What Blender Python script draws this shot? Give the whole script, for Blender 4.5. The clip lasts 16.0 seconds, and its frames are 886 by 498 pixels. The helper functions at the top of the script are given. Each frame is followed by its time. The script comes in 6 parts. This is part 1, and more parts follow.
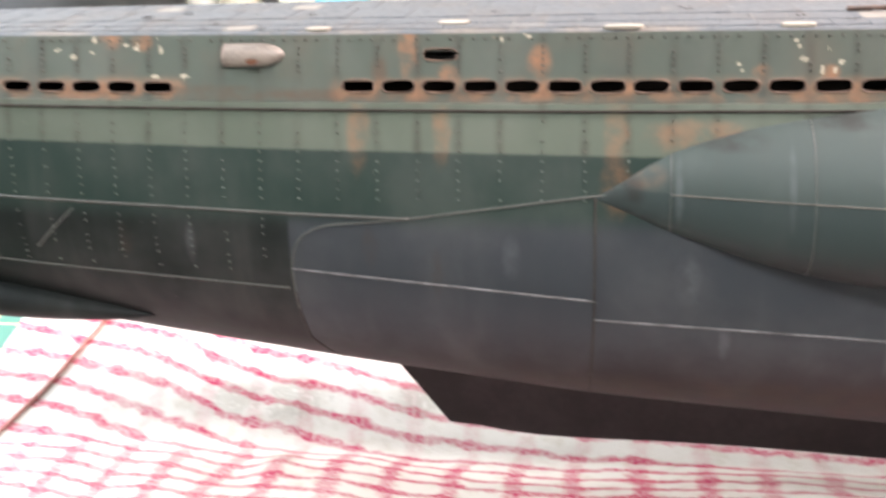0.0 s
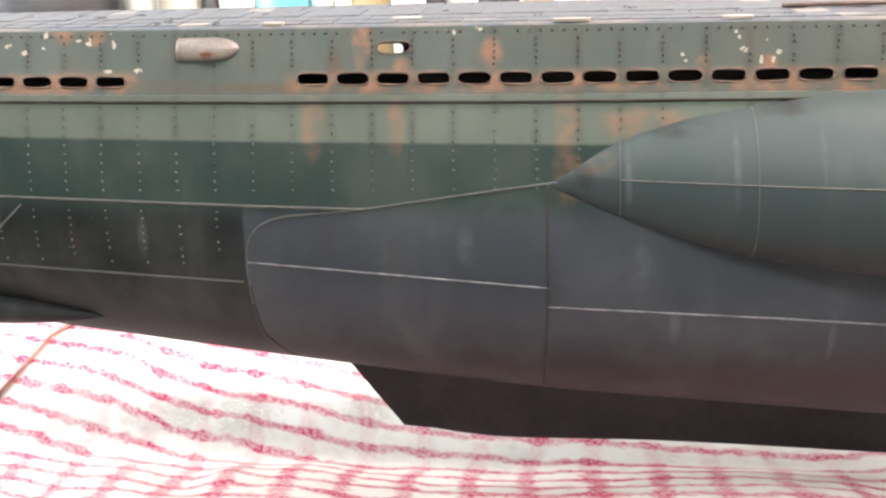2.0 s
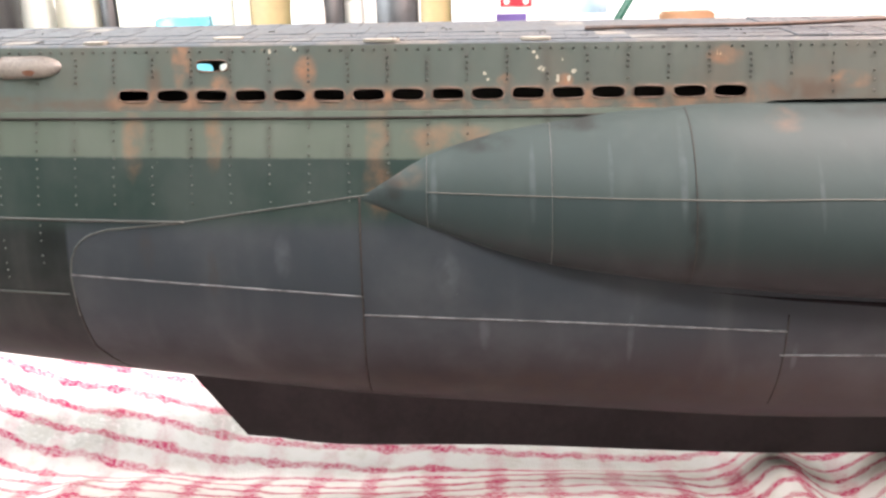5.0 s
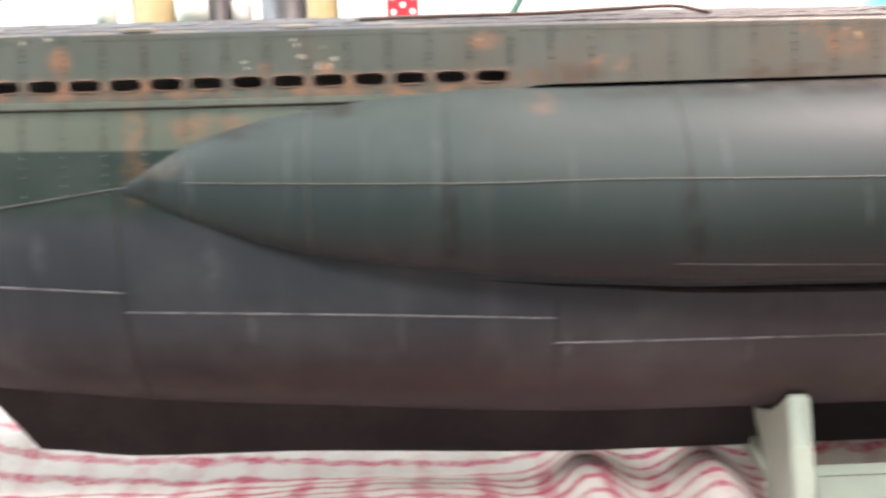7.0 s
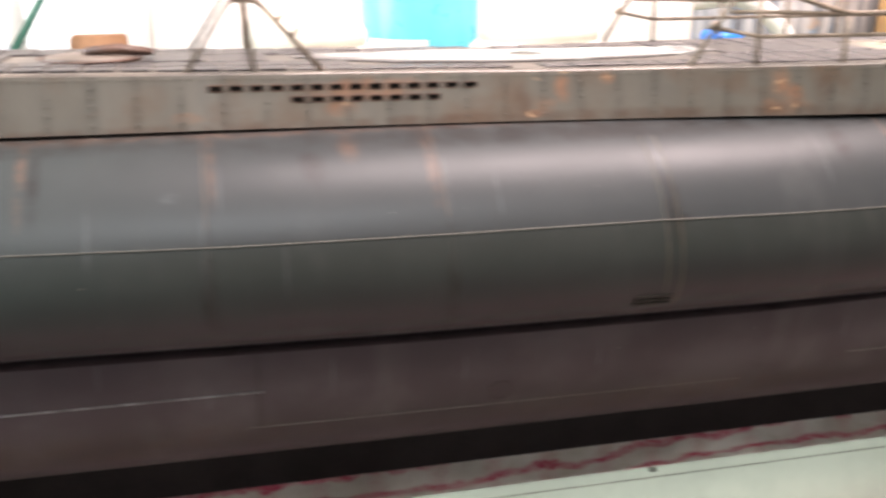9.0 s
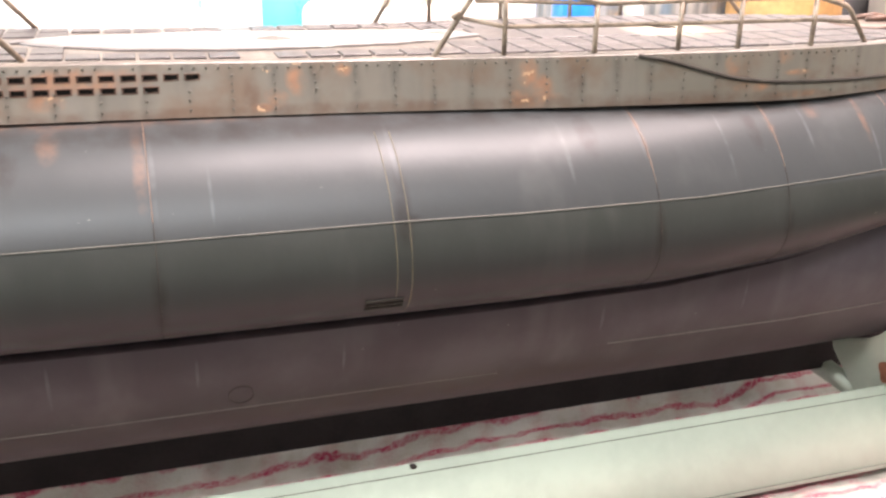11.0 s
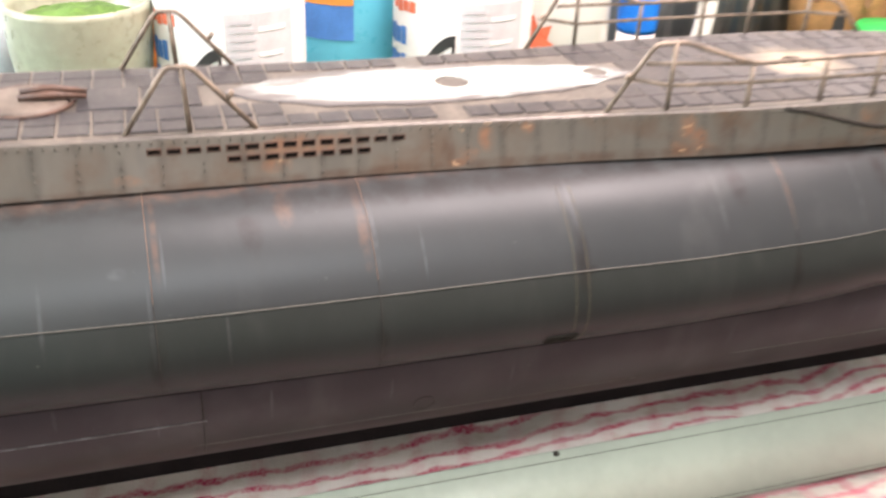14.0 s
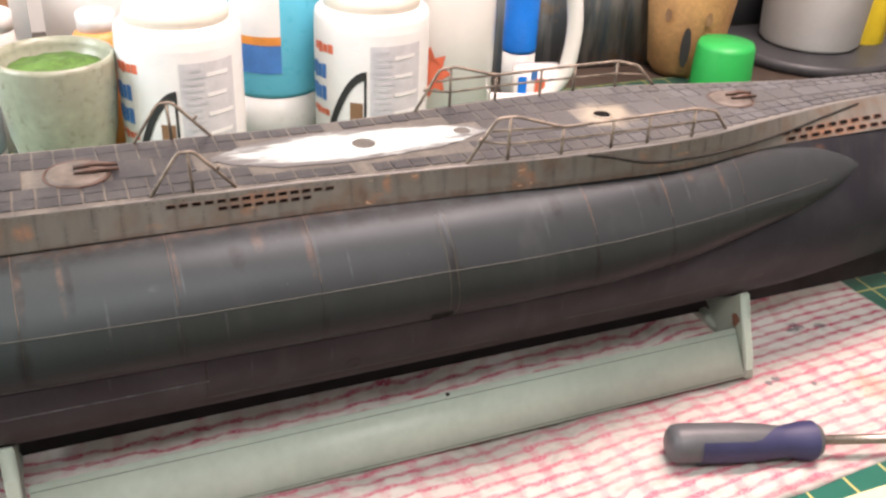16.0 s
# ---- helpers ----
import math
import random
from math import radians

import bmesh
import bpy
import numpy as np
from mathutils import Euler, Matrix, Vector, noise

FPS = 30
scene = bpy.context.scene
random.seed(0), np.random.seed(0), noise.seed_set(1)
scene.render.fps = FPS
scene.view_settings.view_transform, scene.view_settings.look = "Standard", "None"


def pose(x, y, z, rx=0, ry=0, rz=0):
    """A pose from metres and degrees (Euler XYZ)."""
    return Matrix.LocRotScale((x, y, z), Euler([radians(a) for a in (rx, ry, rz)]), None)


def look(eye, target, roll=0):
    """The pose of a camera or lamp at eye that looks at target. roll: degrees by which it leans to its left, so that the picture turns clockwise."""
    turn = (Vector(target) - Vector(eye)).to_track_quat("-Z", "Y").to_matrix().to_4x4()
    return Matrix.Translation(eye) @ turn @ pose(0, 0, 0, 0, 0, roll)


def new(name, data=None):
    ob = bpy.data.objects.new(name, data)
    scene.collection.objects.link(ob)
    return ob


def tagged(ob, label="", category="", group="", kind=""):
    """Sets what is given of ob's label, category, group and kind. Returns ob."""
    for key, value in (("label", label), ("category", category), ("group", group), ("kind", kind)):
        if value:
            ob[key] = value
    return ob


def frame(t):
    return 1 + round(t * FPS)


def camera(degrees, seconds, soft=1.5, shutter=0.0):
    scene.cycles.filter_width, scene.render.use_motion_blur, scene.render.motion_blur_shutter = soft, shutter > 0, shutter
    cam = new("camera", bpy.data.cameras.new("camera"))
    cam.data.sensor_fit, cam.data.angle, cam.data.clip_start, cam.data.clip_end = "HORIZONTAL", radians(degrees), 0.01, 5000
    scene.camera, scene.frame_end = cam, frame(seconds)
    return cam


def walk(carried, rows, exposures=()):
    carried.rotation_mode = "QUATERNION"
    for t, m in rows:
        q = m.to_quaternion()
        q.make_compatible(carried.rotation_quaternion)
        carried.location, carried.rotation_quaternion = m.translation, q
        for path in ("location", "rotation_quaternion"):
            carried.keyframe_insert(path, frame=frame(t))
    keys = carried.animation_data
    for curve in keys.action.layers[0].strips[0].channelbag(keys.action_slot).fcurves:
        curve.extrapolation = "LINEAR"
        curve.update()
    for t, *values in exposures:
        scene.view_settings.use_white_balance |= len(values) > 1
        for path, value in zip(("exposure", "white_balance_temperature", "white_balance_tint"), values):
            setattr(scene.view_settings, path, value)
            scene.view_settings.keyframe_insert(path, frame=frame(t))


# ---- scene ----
cam = camera(49.4, 16.0, soft=2.5, shutter=0.7)
PATH = [
    (0, (-0.416, -0.277, 0.209), (-0.747, 1.541, -0.556), -3.2),
    (0.5, (-0.421, -0.279, 0.199), (-0.62, 1.567, -0.544), -1.5),
    (1, (-0.418, -0.286, 0.199), (-0.65, 1.579, -0.487), -2.4),
    (1.5, (-0.42, -0.286, 0.197), (-0.637, 1.586, -0.473), -2.8),
    (2, (-0.419, -0.286, 0.194), (-0.631, 1.588, -0.471), -2.4),
    (2.5, (-0.423, -0.288, 0.194), (-0.634, 1.584, -0.478), -2.0),
    (3, (-0.418, -0.288, 0.194), (-0.634, 1.587, -0.467), -1.8),
    (3.5, (-0.411, -0.29, 0.197), (-0.583, 1.589, -0.468), -1.7),
    (4, (-0.396, -0.292, 0.198), (-0.518, 1.593, -0.459), -1.7),
    (6.5, (-0.369, -0.297, 0.179), (-0.418, 1.622, -0.381), -1.9),
    (7, (-0.334, -0.293, 0.177), (-0.326, 1.631, -0.37), -2.1),
    (7.5, (-0.285, -0.29, 0.187), (-0.269, 1.611, -0.433), -2.3),
    (8, (-0.244, -0.289, 0.183), (-0.046, 1.611, -0.409), -1.8),
    (8.5, (-0.19, -0.287, 0.183), (0.1, 1.604, -0.401), -1.4),
    (9, (-0.152, -0.2885, 0.1925), (0.280, 1.568, -0.4085), -0.15),
    (9.5, (-0.124, -0.293, 0.185), (0.392, 1.541, -0.423), 0.0),
    (10, (-0.11, -0.292, 0.192), (0.448, 1.515, -0.458), 0.4),
    (12.5, (-0.099, -0.277, 0.207), (0.508, 1.483, -0.523), 1.5),
    (13, (-0.123, -0.272, 0.209), (0.432, 1.496, -0.544), 1.5),
    (13.5, (-0.144, -0.262, 0.222), (0.33, 1.495, -0.609), 1.2),
    (14, (-0.153, -0.283, 0.26), (0.402, 1.388, -0.688), 2.5),
    (14.5, (-0.173, -0.326, 0.3), (0.442, 1.312, -0.67), 2.9),
    (15, (-0.18, -0.36, 0.321), (0.477, 1.235, -0.691), 2.1),
    (15.5, (-0.186, -0.383, 0.335), (0.496, 1.207, -0.668), 2.2),
    (16, (-0.19, -0.399, 0.343), (0.508, 1.194, -0.645), 2.7),
]
EXPOSURES = [(t, stops, 6650, 15) for t, stops in ((0, .26), (4, .26), (6.5, .24), (7.5, .06), (8.5, -.06), (9, -.14), (9.5, .0), (10, .24), (12.5, .50), (13, .34), (13.5, .04), (14, -.06), (14.5, -.14), (15, -.39), (16, -.64))]
walk(cam, [(t, look(eye, target, roll)) for t, eye, target, roll in PATH], EXPOSURES)

# ---- world and lights ----
world = bpy.data.worlds.new("room_air")
world.use_nodes = True
scene.world = world
world.node_tree.nodes["Background"].inputs[0].default_value = (0.9, 0.95, 1.0, 1)
world.node_tree.nodes["Background"].inputs[1].default_value = 0.2


def area_lamp(name, eye, target, sx, sy, watts, colour):
    d = bpy.data.lights.new(name, "AREA")
    d.shape, d.size, d.size_y, d.energy, d.color = "RECTANGLE", sx, sy, watts, colour
    ob = new(name, d)
    ob.matrix_world = look(eye, target)
    return ob


area_lamp("bench_tube_light", (0.31, 0.02, 1.05), (0.31, 0.0, 0.0), 0.74, 0.26, 36.0, (1.0, 0.79, 0.74))
# cool light on the bow, from a window added out of view
area_lamp("window_daylight", (-1.84, 0.24, 0.90), (-0.50, 0.05, 0.0), 0.9, 1.0, 66.0, (0.85, 0.945, 1.0))
area_lamp("ceiling_panel_light", (-0.20, -0.95, 1.46), (-0.18, -0.10, 0.05), 1.0, 0.30, 27.0, (0.99, 0.965, 0.94))


# ---- materials ----
def material(name):
    m = bpy.data.materials.new(name)
    m.use_nodes = True
    return m, m.node_tree, m.node_tree.nodes["Principled BSDF"]


def val(nt, a, op, b, clamp=False):
    """Math node: a and b are sockets or numbers."""
    n = nt.nodes.new("ShaderNodeMath")
    n.operation, n.use_clamp = op, clamp
    for i, v in enumerate((a, b)):
        if isinstance(v, (int, float)):
            n.inputs[i].default_value = v
        else:
            nt.links.new(v, n.inputs[i])
    return n.outputs[0]


def ramp(nt, fac, lo, hi):
    """Smooth step of a socket between lo and hi."""
    n = nt.nodes.new("ShaderNodeMapRange")
    n.interpolation_type = "SMOOTHSTEP"
    n.inputs["From Min"].default_value, n.inputs["From Max"].default_value = lo, hi
    nt.links.new(fac, n.inputs["Value"])
    return n.outputs["Result"]


def mix(nt, fac, a, b):
    n = nt.nodes.new("ShaderNodeMix")
    n.data_type = "RGBA"
    for key, v in ((0, fac), (6, a), (7, b)):
        if isinstance(v, (int, float)):
            n.inputs[key].default_value = v
        elif isinstance(v, tuple):
            n.inputs[key].default_value = (*v, 1)
        else:
            nt.links.new(v, n.inputs[key])
    return n.outputs[2]


def noise_tex(nt, co, scale, detail=4.0, stretch=None, rough=0.55):
    n = nt.nodes.new("ShaderNodeTexNoise")
    n.inputs["Scale"].default_value, n.inputs["Detail"].default_value, n.inputs["Roughness"].default_value = scale, detail, rough
    if stretch:
        mp = nt.nodes.new("ShaderNodeMapping")
        mp.inputs["Scale"].default_value = stretch
        nt.links.new(co, mp.inputs["Vector"])
        co = mp.outputs[0]
    nt.links.new(co, n.inputs["Vector"])
    return n.outputs["Fac"]


def coords(nt):
    return nt.nodes.new("ShaderNodeTexCoord").outputs["Object"]


def bump(nt, bsdf, height, strength, distance):
    n = nt.nodes.new("ShaderNodeBump")
    n.inputs["Strength"].default_value, n.inputs["Distance"].default_value = strength, distance
    nt.links.new(height, n.inputs["Height"])
    nt.links.new(n.outputs[0], bsdf.inputs["Normal"])


def simple(name, colour, rough=0.5, metal=0.0, var=0.12, scale=60.0, bumps=0.0, spec=0.5):
    """A plain surface with slight variation at two scales."""
    m, nt, b = material(name)
    co = coords(nt)
    f1, f2 = noise_tex(nt, co, scale), noise_tex(nt, co, scale * 9)
    f = val(nt, val(nt, f1, "MULTIPLY", 0.65), "ADD", val(nt, f2, "MULTIPLY", 0.35))
    dark, light = tuple(c * (1 - var) for c in colour), tuple(min(1, c * (1 + var)) for c in colour)
    nt.links.new(mix(nt, ramp(nt, f, 0.35, 0.65), dark, light), b.inputs["Base Color"])
    b.inputs["Metallic"].default_value = metal
    b.inputs["Specular IOR Level"].default_value = spec
    nt.links.new(val(nt, val(nt, f2, "MULTIPLY", 0.2), "ADD", rough - 0.1), b.inputs["Roughness"])
    if bumps:
        bump(nt, b, f2, bumps, 0.0005)
    return m


def spots(nt, xyz, rows, wob, soft=0.45):
    """Sum of irregular blots at (x, z, size x, size z)."""
    total = None
    for x, z, sx, sz in rows:
        dx = val(nt, val(nt, xyz.outputs["X"], "SUBTRACT", x), "DIVIDE", sx)
        dz = val(nt, val(nt, xyz.outputs["Z"], "SUBTRACT", z), "DIVIDE", sz)
        d = val(nt, val(nt, dx, "MULTIPLY", dx), "ADD", val(nt, dz, "MULTIPLY", dz))
        s = ramp(nt, val(nt, d, "ADD", wob), 1.0, 1.0 - soft * 1.8)
        total = s if total is None else val(nt, total, "MAXIMUM", s)
    return total


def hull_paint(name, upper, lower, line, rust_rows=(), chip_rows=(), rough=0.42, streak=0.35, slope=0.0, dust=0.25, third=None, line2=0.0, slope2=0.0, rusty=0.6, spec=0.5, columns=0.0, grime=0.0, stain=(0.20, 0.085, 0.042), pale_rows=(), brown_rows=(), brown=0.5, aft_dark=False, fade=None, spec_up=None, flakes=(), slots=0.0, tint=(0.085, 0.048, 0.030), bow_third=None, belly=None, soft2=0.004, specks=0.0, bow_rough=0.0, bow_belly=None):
    """Weathered two-tone model paint, further tones blended in by height: streaks, rust blots and chipped flakes."""
    m, nt, b = material(name)
    co = coords(nt)
    xyz = nt.nodes.new("ShaderNodeSeparateXYZ")
    nt.links.new(co, xyz.inputs[0])
    big, fine = noise_tex(nt, co, 28, 5), noise_tex(nt, co, 420, 5)
    vert = noise_tex(nt, co, 1.0, 5, (160, 160, 9))
    vert2 = noise_tex(nt, co, 1.0, 3, (55, 55, 5))
    zline = val(nt, xyz.outputs["Z"], "SUBTRACT", val(nt, xyz.outputs["X"], "MULTIPLY", slope))
    if fade:
        along = ramp(nt, xyz.outputs["X"], fade[0], fade[1])
        upper = mix(nt, along, upper, fade[2])
        if len(fade) > 3:
            lower, third = mix(nt, along, lower, fade[3]), mix(nt, along, third, fade[4])
    if bow_third:
        third = mix(nt, ramp(nt, xyz.outputs["X"], -0.5000, -0.5012), third, bow_third)
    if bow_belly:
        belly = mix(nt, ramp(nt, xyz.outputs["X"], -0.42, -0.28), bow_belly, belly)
    # towards the keel the third tone blends into the belly tone, by height
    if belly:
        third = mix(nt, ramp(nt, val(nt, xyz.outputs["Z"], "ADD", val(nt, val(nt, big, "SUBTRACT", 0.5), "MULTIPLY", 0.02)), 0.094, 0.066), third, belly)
    if line is None:
        base = mix(nt, 0.0, upper, lower)
    else:
        edge = val(nt, zline, "ADD", val(nt, val(nt, fine, "SUBTRACT", 0.5), "MULTIPLY", 0.0006))
        base = mix(nt, ramp(nt, edge, line - 0.0005, line + 0.0005), lower, upper)
        # a third tone blends in softly below line2
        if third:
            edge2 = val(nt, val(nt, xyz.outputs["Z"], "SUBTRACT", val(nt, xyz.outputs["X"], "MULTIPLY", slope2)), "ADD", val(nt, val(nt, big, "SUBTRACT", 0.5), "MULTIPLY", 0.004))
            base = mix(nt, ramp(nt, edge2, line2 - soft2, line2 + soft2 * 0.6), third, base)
    if aft_dark:
        base = mix(nt, ramp(nt, xyz.outputs["X"], 0.10, 0.19), base, (0.026, 0.025, 0.031))
    dark = mix(nt, 0.5, base, (0.05, 0.055, 0.055))
    base = mix(nt, val(nt, ramp(nt, vert, 0.48, 0.72), "MULTIPLY", streak), base, dark)
    pale = mix(nt, 0.25, base, (0.38, 0.39, 0.38))
    base = mix(nt, val(nt, ramp(nt, vert2, 0.55, 0.8), "MULTIPLY", streak), base, pale)
    base = mix(nt, val(nt, ramp(nt, big, 0.4, 0.7), "MULTIPLY", dust), base, pale)
    if columns:
        u = val(nt, val(nt, val(nt, xyz.outputs["X"], "ADD", 0.4864 + 0.01083 * 400.5), "DIVIDE", 0.01083), "FRACT", 0.0)
        near = ramp(nt, val(nt, val(nt, u, "SUBTRACT", 0.5), "ABSOLUTE", 0.0), 0.20, 0.0)
        near = val(nt, near, "MULTIPLY", ramp(nt, noise_tex(nt, co, 120, 4), 0.3, 0.7))
        if line is not None:
            near = val(nt, near, "MULTIPLY", ramp(nt, zline, line - 0.001, line + 0.001))
        base = mix(nt, val(nt, near, "MULTIPLY", columns), base, (0.045, 0.042, 0.035))
    if grime:
        base = mix(nt, val(nt, ramp(nt, noise_tex(nt, co, 70, 6), 0.45, 0.75), "MULTIPLY", val(nt, val(nt, ramp(nt, xyz.outputs["X"], -0.42, -0.10), "MULTIPLY", 0.8), "ADD", 0.2)), base, (0.125, 0.088, 0.062))
    wob = val(nt, val(nt, noise_tex(nt, co, 260, 4), "SUBTRACT", 0.5), "MULTIPLY", 2.2)
    if rust_rows:
        soft_wob = val(nt, wob, "MULTIPLY", 0.55)
        s = val(nt, spots(nt, xyz, rust_rows, soft_wob, 0.6), "MULTIPLY", ramp(nt, noise_tex(nt, co, 200, 4), 0.25, 0.7))
        rust = mix(nt, fine, stain, (0.36, 0.185, 0.10))
        base = mix(nt, val(nt, s, "MULTIPLY", rusty), base, rust)
    for rows, tint, amount in ((pale_rows, (0.22, 0.235, 0.26), 0.15), (brown_rows, tint, brown)):
        if rows:
            s = val(nt, spots(nt, xyz, rows, val(nt, wob, "MULTIPLY", 0.3), 0.6), "MULTIPLY", ramp(nt, noise_tex(nt, co, 150, 4), 0.25, 0.65))
            base = mix(nt, val(nt, s, "MULTIPLY", amount), base, tint)
    if slots:
        row_z = val(nt, val(nt, val(nt, xyz.outputs["X"], "ADD", 0.48), "MULTIPLY", -0.0113), "ADD", 0.1515)
        off_row = val(nt, val(nt, xyz.outputs["Z"], "SUBTRACT", row_z), "ABSOLUTE", 0.0)
        s = val(nt, ramp(nt, off_row, 0.0042, 0.0008), "MULTIPLY", ramp(nt, noise_tex(nt, co, 150, 5), 0.36, 0.68))
        s = val(nt, s, "MULTIPLY", val(nt, ramp(nt, xyz.outputs["X"], -0.300, -0.316), "MULTIPLY", val(nt, val(nt, ramp(nt, xyz.outputs["X"], -0.528, -0.532), "ADD", ramp(nt, xyz.outputs["X"], -0.490, -0.484)), "MULTIPLY", 1.0)))
        base = mix(nt, val(nt, s, "MULTIPLY", slots), base, mix(nt, fine, (0.20, 0.10, 0.058), (0.34, 0.19, 0.11)))
    if flakes:
        base = mix(nt, val(nt, spots(nt, xyz, flakes, val(nt, val(nt, noise_tex(nt, co, 900, 3), "SUBTRACT", 0.5), "MULTIPLY", 8.0), 0.2), "MULTIPLY", 0.85), base, (0.44, 0.41, 0.33))
    if chip_rows:
        chips = ramp(nt, noise_tex(nt, co, 520, 2), 0.585, 0.61)
        c = val(nt, spots(nt, xyz, chip_rows, wob), "MULTIPLY", chips)
        base = mix(nt, val(nt, c, "MULTIPLY", 0.85), base, (0.46, 0.30, 0.18))
    if specks:
        bits = val(nt, ramp(nt, noise_tex(nt, co, 640, 2), 0.765, 0.785), "MULTIPLY", ramp(nt, noise_tex(nt, co, 40, 2), 0.45, 0.6))
        base = mix(nt, val(nt, bits, "MULTIPLY", specks), base, (0.20, 0.20, 0.18))
    b.inputs["Specular IOR Level"].default_value = spec
    b.inputs["Specular Tint"].default_value = (0.82, 0.93, 1.0, 1)
    if spec_up:
        gloss = ramp(nt, zline, line - 0.003, line + 0.006)
        nt.links.new(val(nt, val(nt, gloss, "MULTIPLY", spec_up - spec), "ADD", spec), b.inputs["Specular IOR Level"])
    nt.links.new(base, b.inputs["Base Color"])
    matt = val(nt, ramp(nt, xyz.outputs["X"], -0.12, -0.30), "MULTIPLY", bow_rough)
    nt.links.new(val(nt, val(nt, val(nt, big, "MULTIPLY", 0.18), "ADD", rough - 0.09), "ADD", matt), b.inputs["Roughness"])
    bump(nt, b, val(nt, val(nt, fine, "MULTIPLY", 0.5), "ADD", vert2), 0.08, 0.0008)
    return m


casing_rust = ((-0.5522, 0.1650, 0.005, 0.003), (-0.5424, 0.1645, 0.004, 0.003), (-0.4673, 0.1618, 0.0035, 0.009), (-0.4568, 0.1545, 0.004, 0.004), (-0.4329, 0.1582, 0.004, 0.005),
               (-0.3782, 0.1547, 0.003, 0.0022), (-0.3625, 0.1542, 0.003, 0.0024), (-0.359, 0.1478, 0.012, 0.0012), (-0.339, 0.1472, 0.010, 0.0012), (-0.3194, 0.160, 0.006, 0.003), (-0.2868, 0.153, 0.007, 0.003),
               (-0.2327, 0.160, 0.005, 0.003), (-0.2235, 0.156, 0.007, 0.005), (-0.2092, 0.155, 0.005, 0.005), (-0.1602, 0.150, 0.006, 0.002),
               (-0.1198, 0.1510, 0.005, 0.0030), (-0.1107, 0.1560, 0.022, 0.0035), (-0.0635, 0.1503, 0.004, 0.0030), (-0.0678, 0.1479, 0.006, 0.0016), (-0.0582, 0.1545, 0.0035, 0.0050), (-0.0455, 0.1568, 0.003, 0.0022),
               (0.0078, 0.1480, 0.0105, 0.0034), (0.0100, 0.1505, 0.0060, 0.0050), (0.0065, 0.1545, 0.0038, 0.0055), (0.0790, 0.1483, 0.008, 0.0018), (0.0711, 0.1560, 0.0032, 0.0040), (0.0951, 0.1521, 0.006, 0.0012), (0.0960, 0.1455, 0.010, 0.0014), (0.0900, 0.1570, 0.004, 0.003), (0.20, 0.147, 0.035, 0.006))
casing_chip = ((-0.4426, 0.1635, 0.0030, 0.0016), (-0.3200, 0.1600, 0.005, 0.002), (-0.2235, 0.158, 0.006, 0.003), (-0.1198, 0.1510, 0.005, 0.003), (-0.1107, 0.1604, 0.006, 0.0008), (-0.0881, 0.1601, 0.003, 0.0008),
               (-0.0664, 0.1575, 0.003, 0.0016), (-0.0576, 0.1587, 0.004, 0.0014), (-0.0678, 0.1479, 0.005, 0.0012), (-0.0455, 0.1568, 0.002, 0.002), (0.0078, 0.1478, 0.008, 0.0012), (0.0065, 0.1540, 0.0030, 0.0050), (0.0951, 0.1521, 0.006, 0.001))
casing_flake = ((-0.5680, 0.1626, 0.00086, 0.00058), (-0.5631, 0.1609, 0.00094, 0.00065), (-0.5566, 0.1648, 0.00058, 0.00101), (-0.5575, 0.1618, 0.00058, 0.00043), (-0.5468, 0.1637, 0.00086, 0.00050), (-0.5439, 0.1631, 0.00065, 0.00086), (-0.5375, 0.1660, 0.00058, 0.00079),
                (-0.5366, 0.1626, 0.00050, 0.00101), (-0.5298, 0.1556, 0.00101, 0.00065), (-0.5384, 0.1555, 0.00101, 0.00050), (-0.4426, 0.1635, 0.00058, 0.00065), (-0.4361, 0.1642, 0.00072, 0.00058), (-0.3840, 0.1565, 0.00050, 0.00043),
                (-0.3831, 0.1548, 0.00043, 0.00036), (-0.3707, 0.1619, 0.00043, 0.00036), (-0.3698, 0.1604, 0.00043, 0.00065), (-0.3686, 0.1575, 0.00094, 0.00050), (-0.3631, 0.1598, 0.00050, 0.00036), (-0.3600, 0.1566, 0.00058, 0.00065), (-0.3643, 0.1545, 0.00043, 0.00101), (-0.3613, 0.1547, 0.00050, 0.00086))
bow_rust = ((-0.4807, 0.142, 0.004, 0.012), (-0.4582, 0.142, 0.003, 0.012), (-0.4133, 0.143, 0.004, 0.016), (-0.4133, 0.128, 0.005, 0.010),
            (-0.3929, 0.140, 0.016, 0.005), (0.19, 0.138, 0.006, 0.006))
tank_rust = ((-0.3061, 0.144, 0.006, 0.003), (-0.2143, 0.140, 0.0020, 0.008), (-0.1990, 0.140, 0.0016, 0.012), (-0.1202, 0.1425, 0.0035, 0.0030),
             (0.037, 0.1385, 0.0011, 0.009), (-0.1000, 0.138, 0.0020, 0.010), (-0.1551, 0.140, 0.0012, 0.012), (0.0820, 0.139, 0.0014, 0.008), (0.100, 0.141, 0.004, 0.003),
             (-0.4060, 0.131, 0.006, 0.004), (-0.10, 0.1462, 0.20, 0.0013), (0.13, 0.1445, 0.07, 0.0014), (0.118, 0.137, 0.0016, 0.008))
casing_brown = ((-0.10, 0.1465, 0.24, 0.0028), (0.06, 0.1448, 0.10, 0.0030), (-0.24, 0.149, 0.02, 0.003), (0.11, 0.150, 0.02, 0.004), (0.02, 0.152, 0.004, 0.006), (-0.07, 0.151, 0.003, 0.006), (-0.30, 0.1505, 0.016, 0.004), (-0.46, 0.1505, 0.10, 0.0022), (-0.55, 0.1520, 0.06, 0.002), (-0.475, 0.156, 0.003, 0.007))
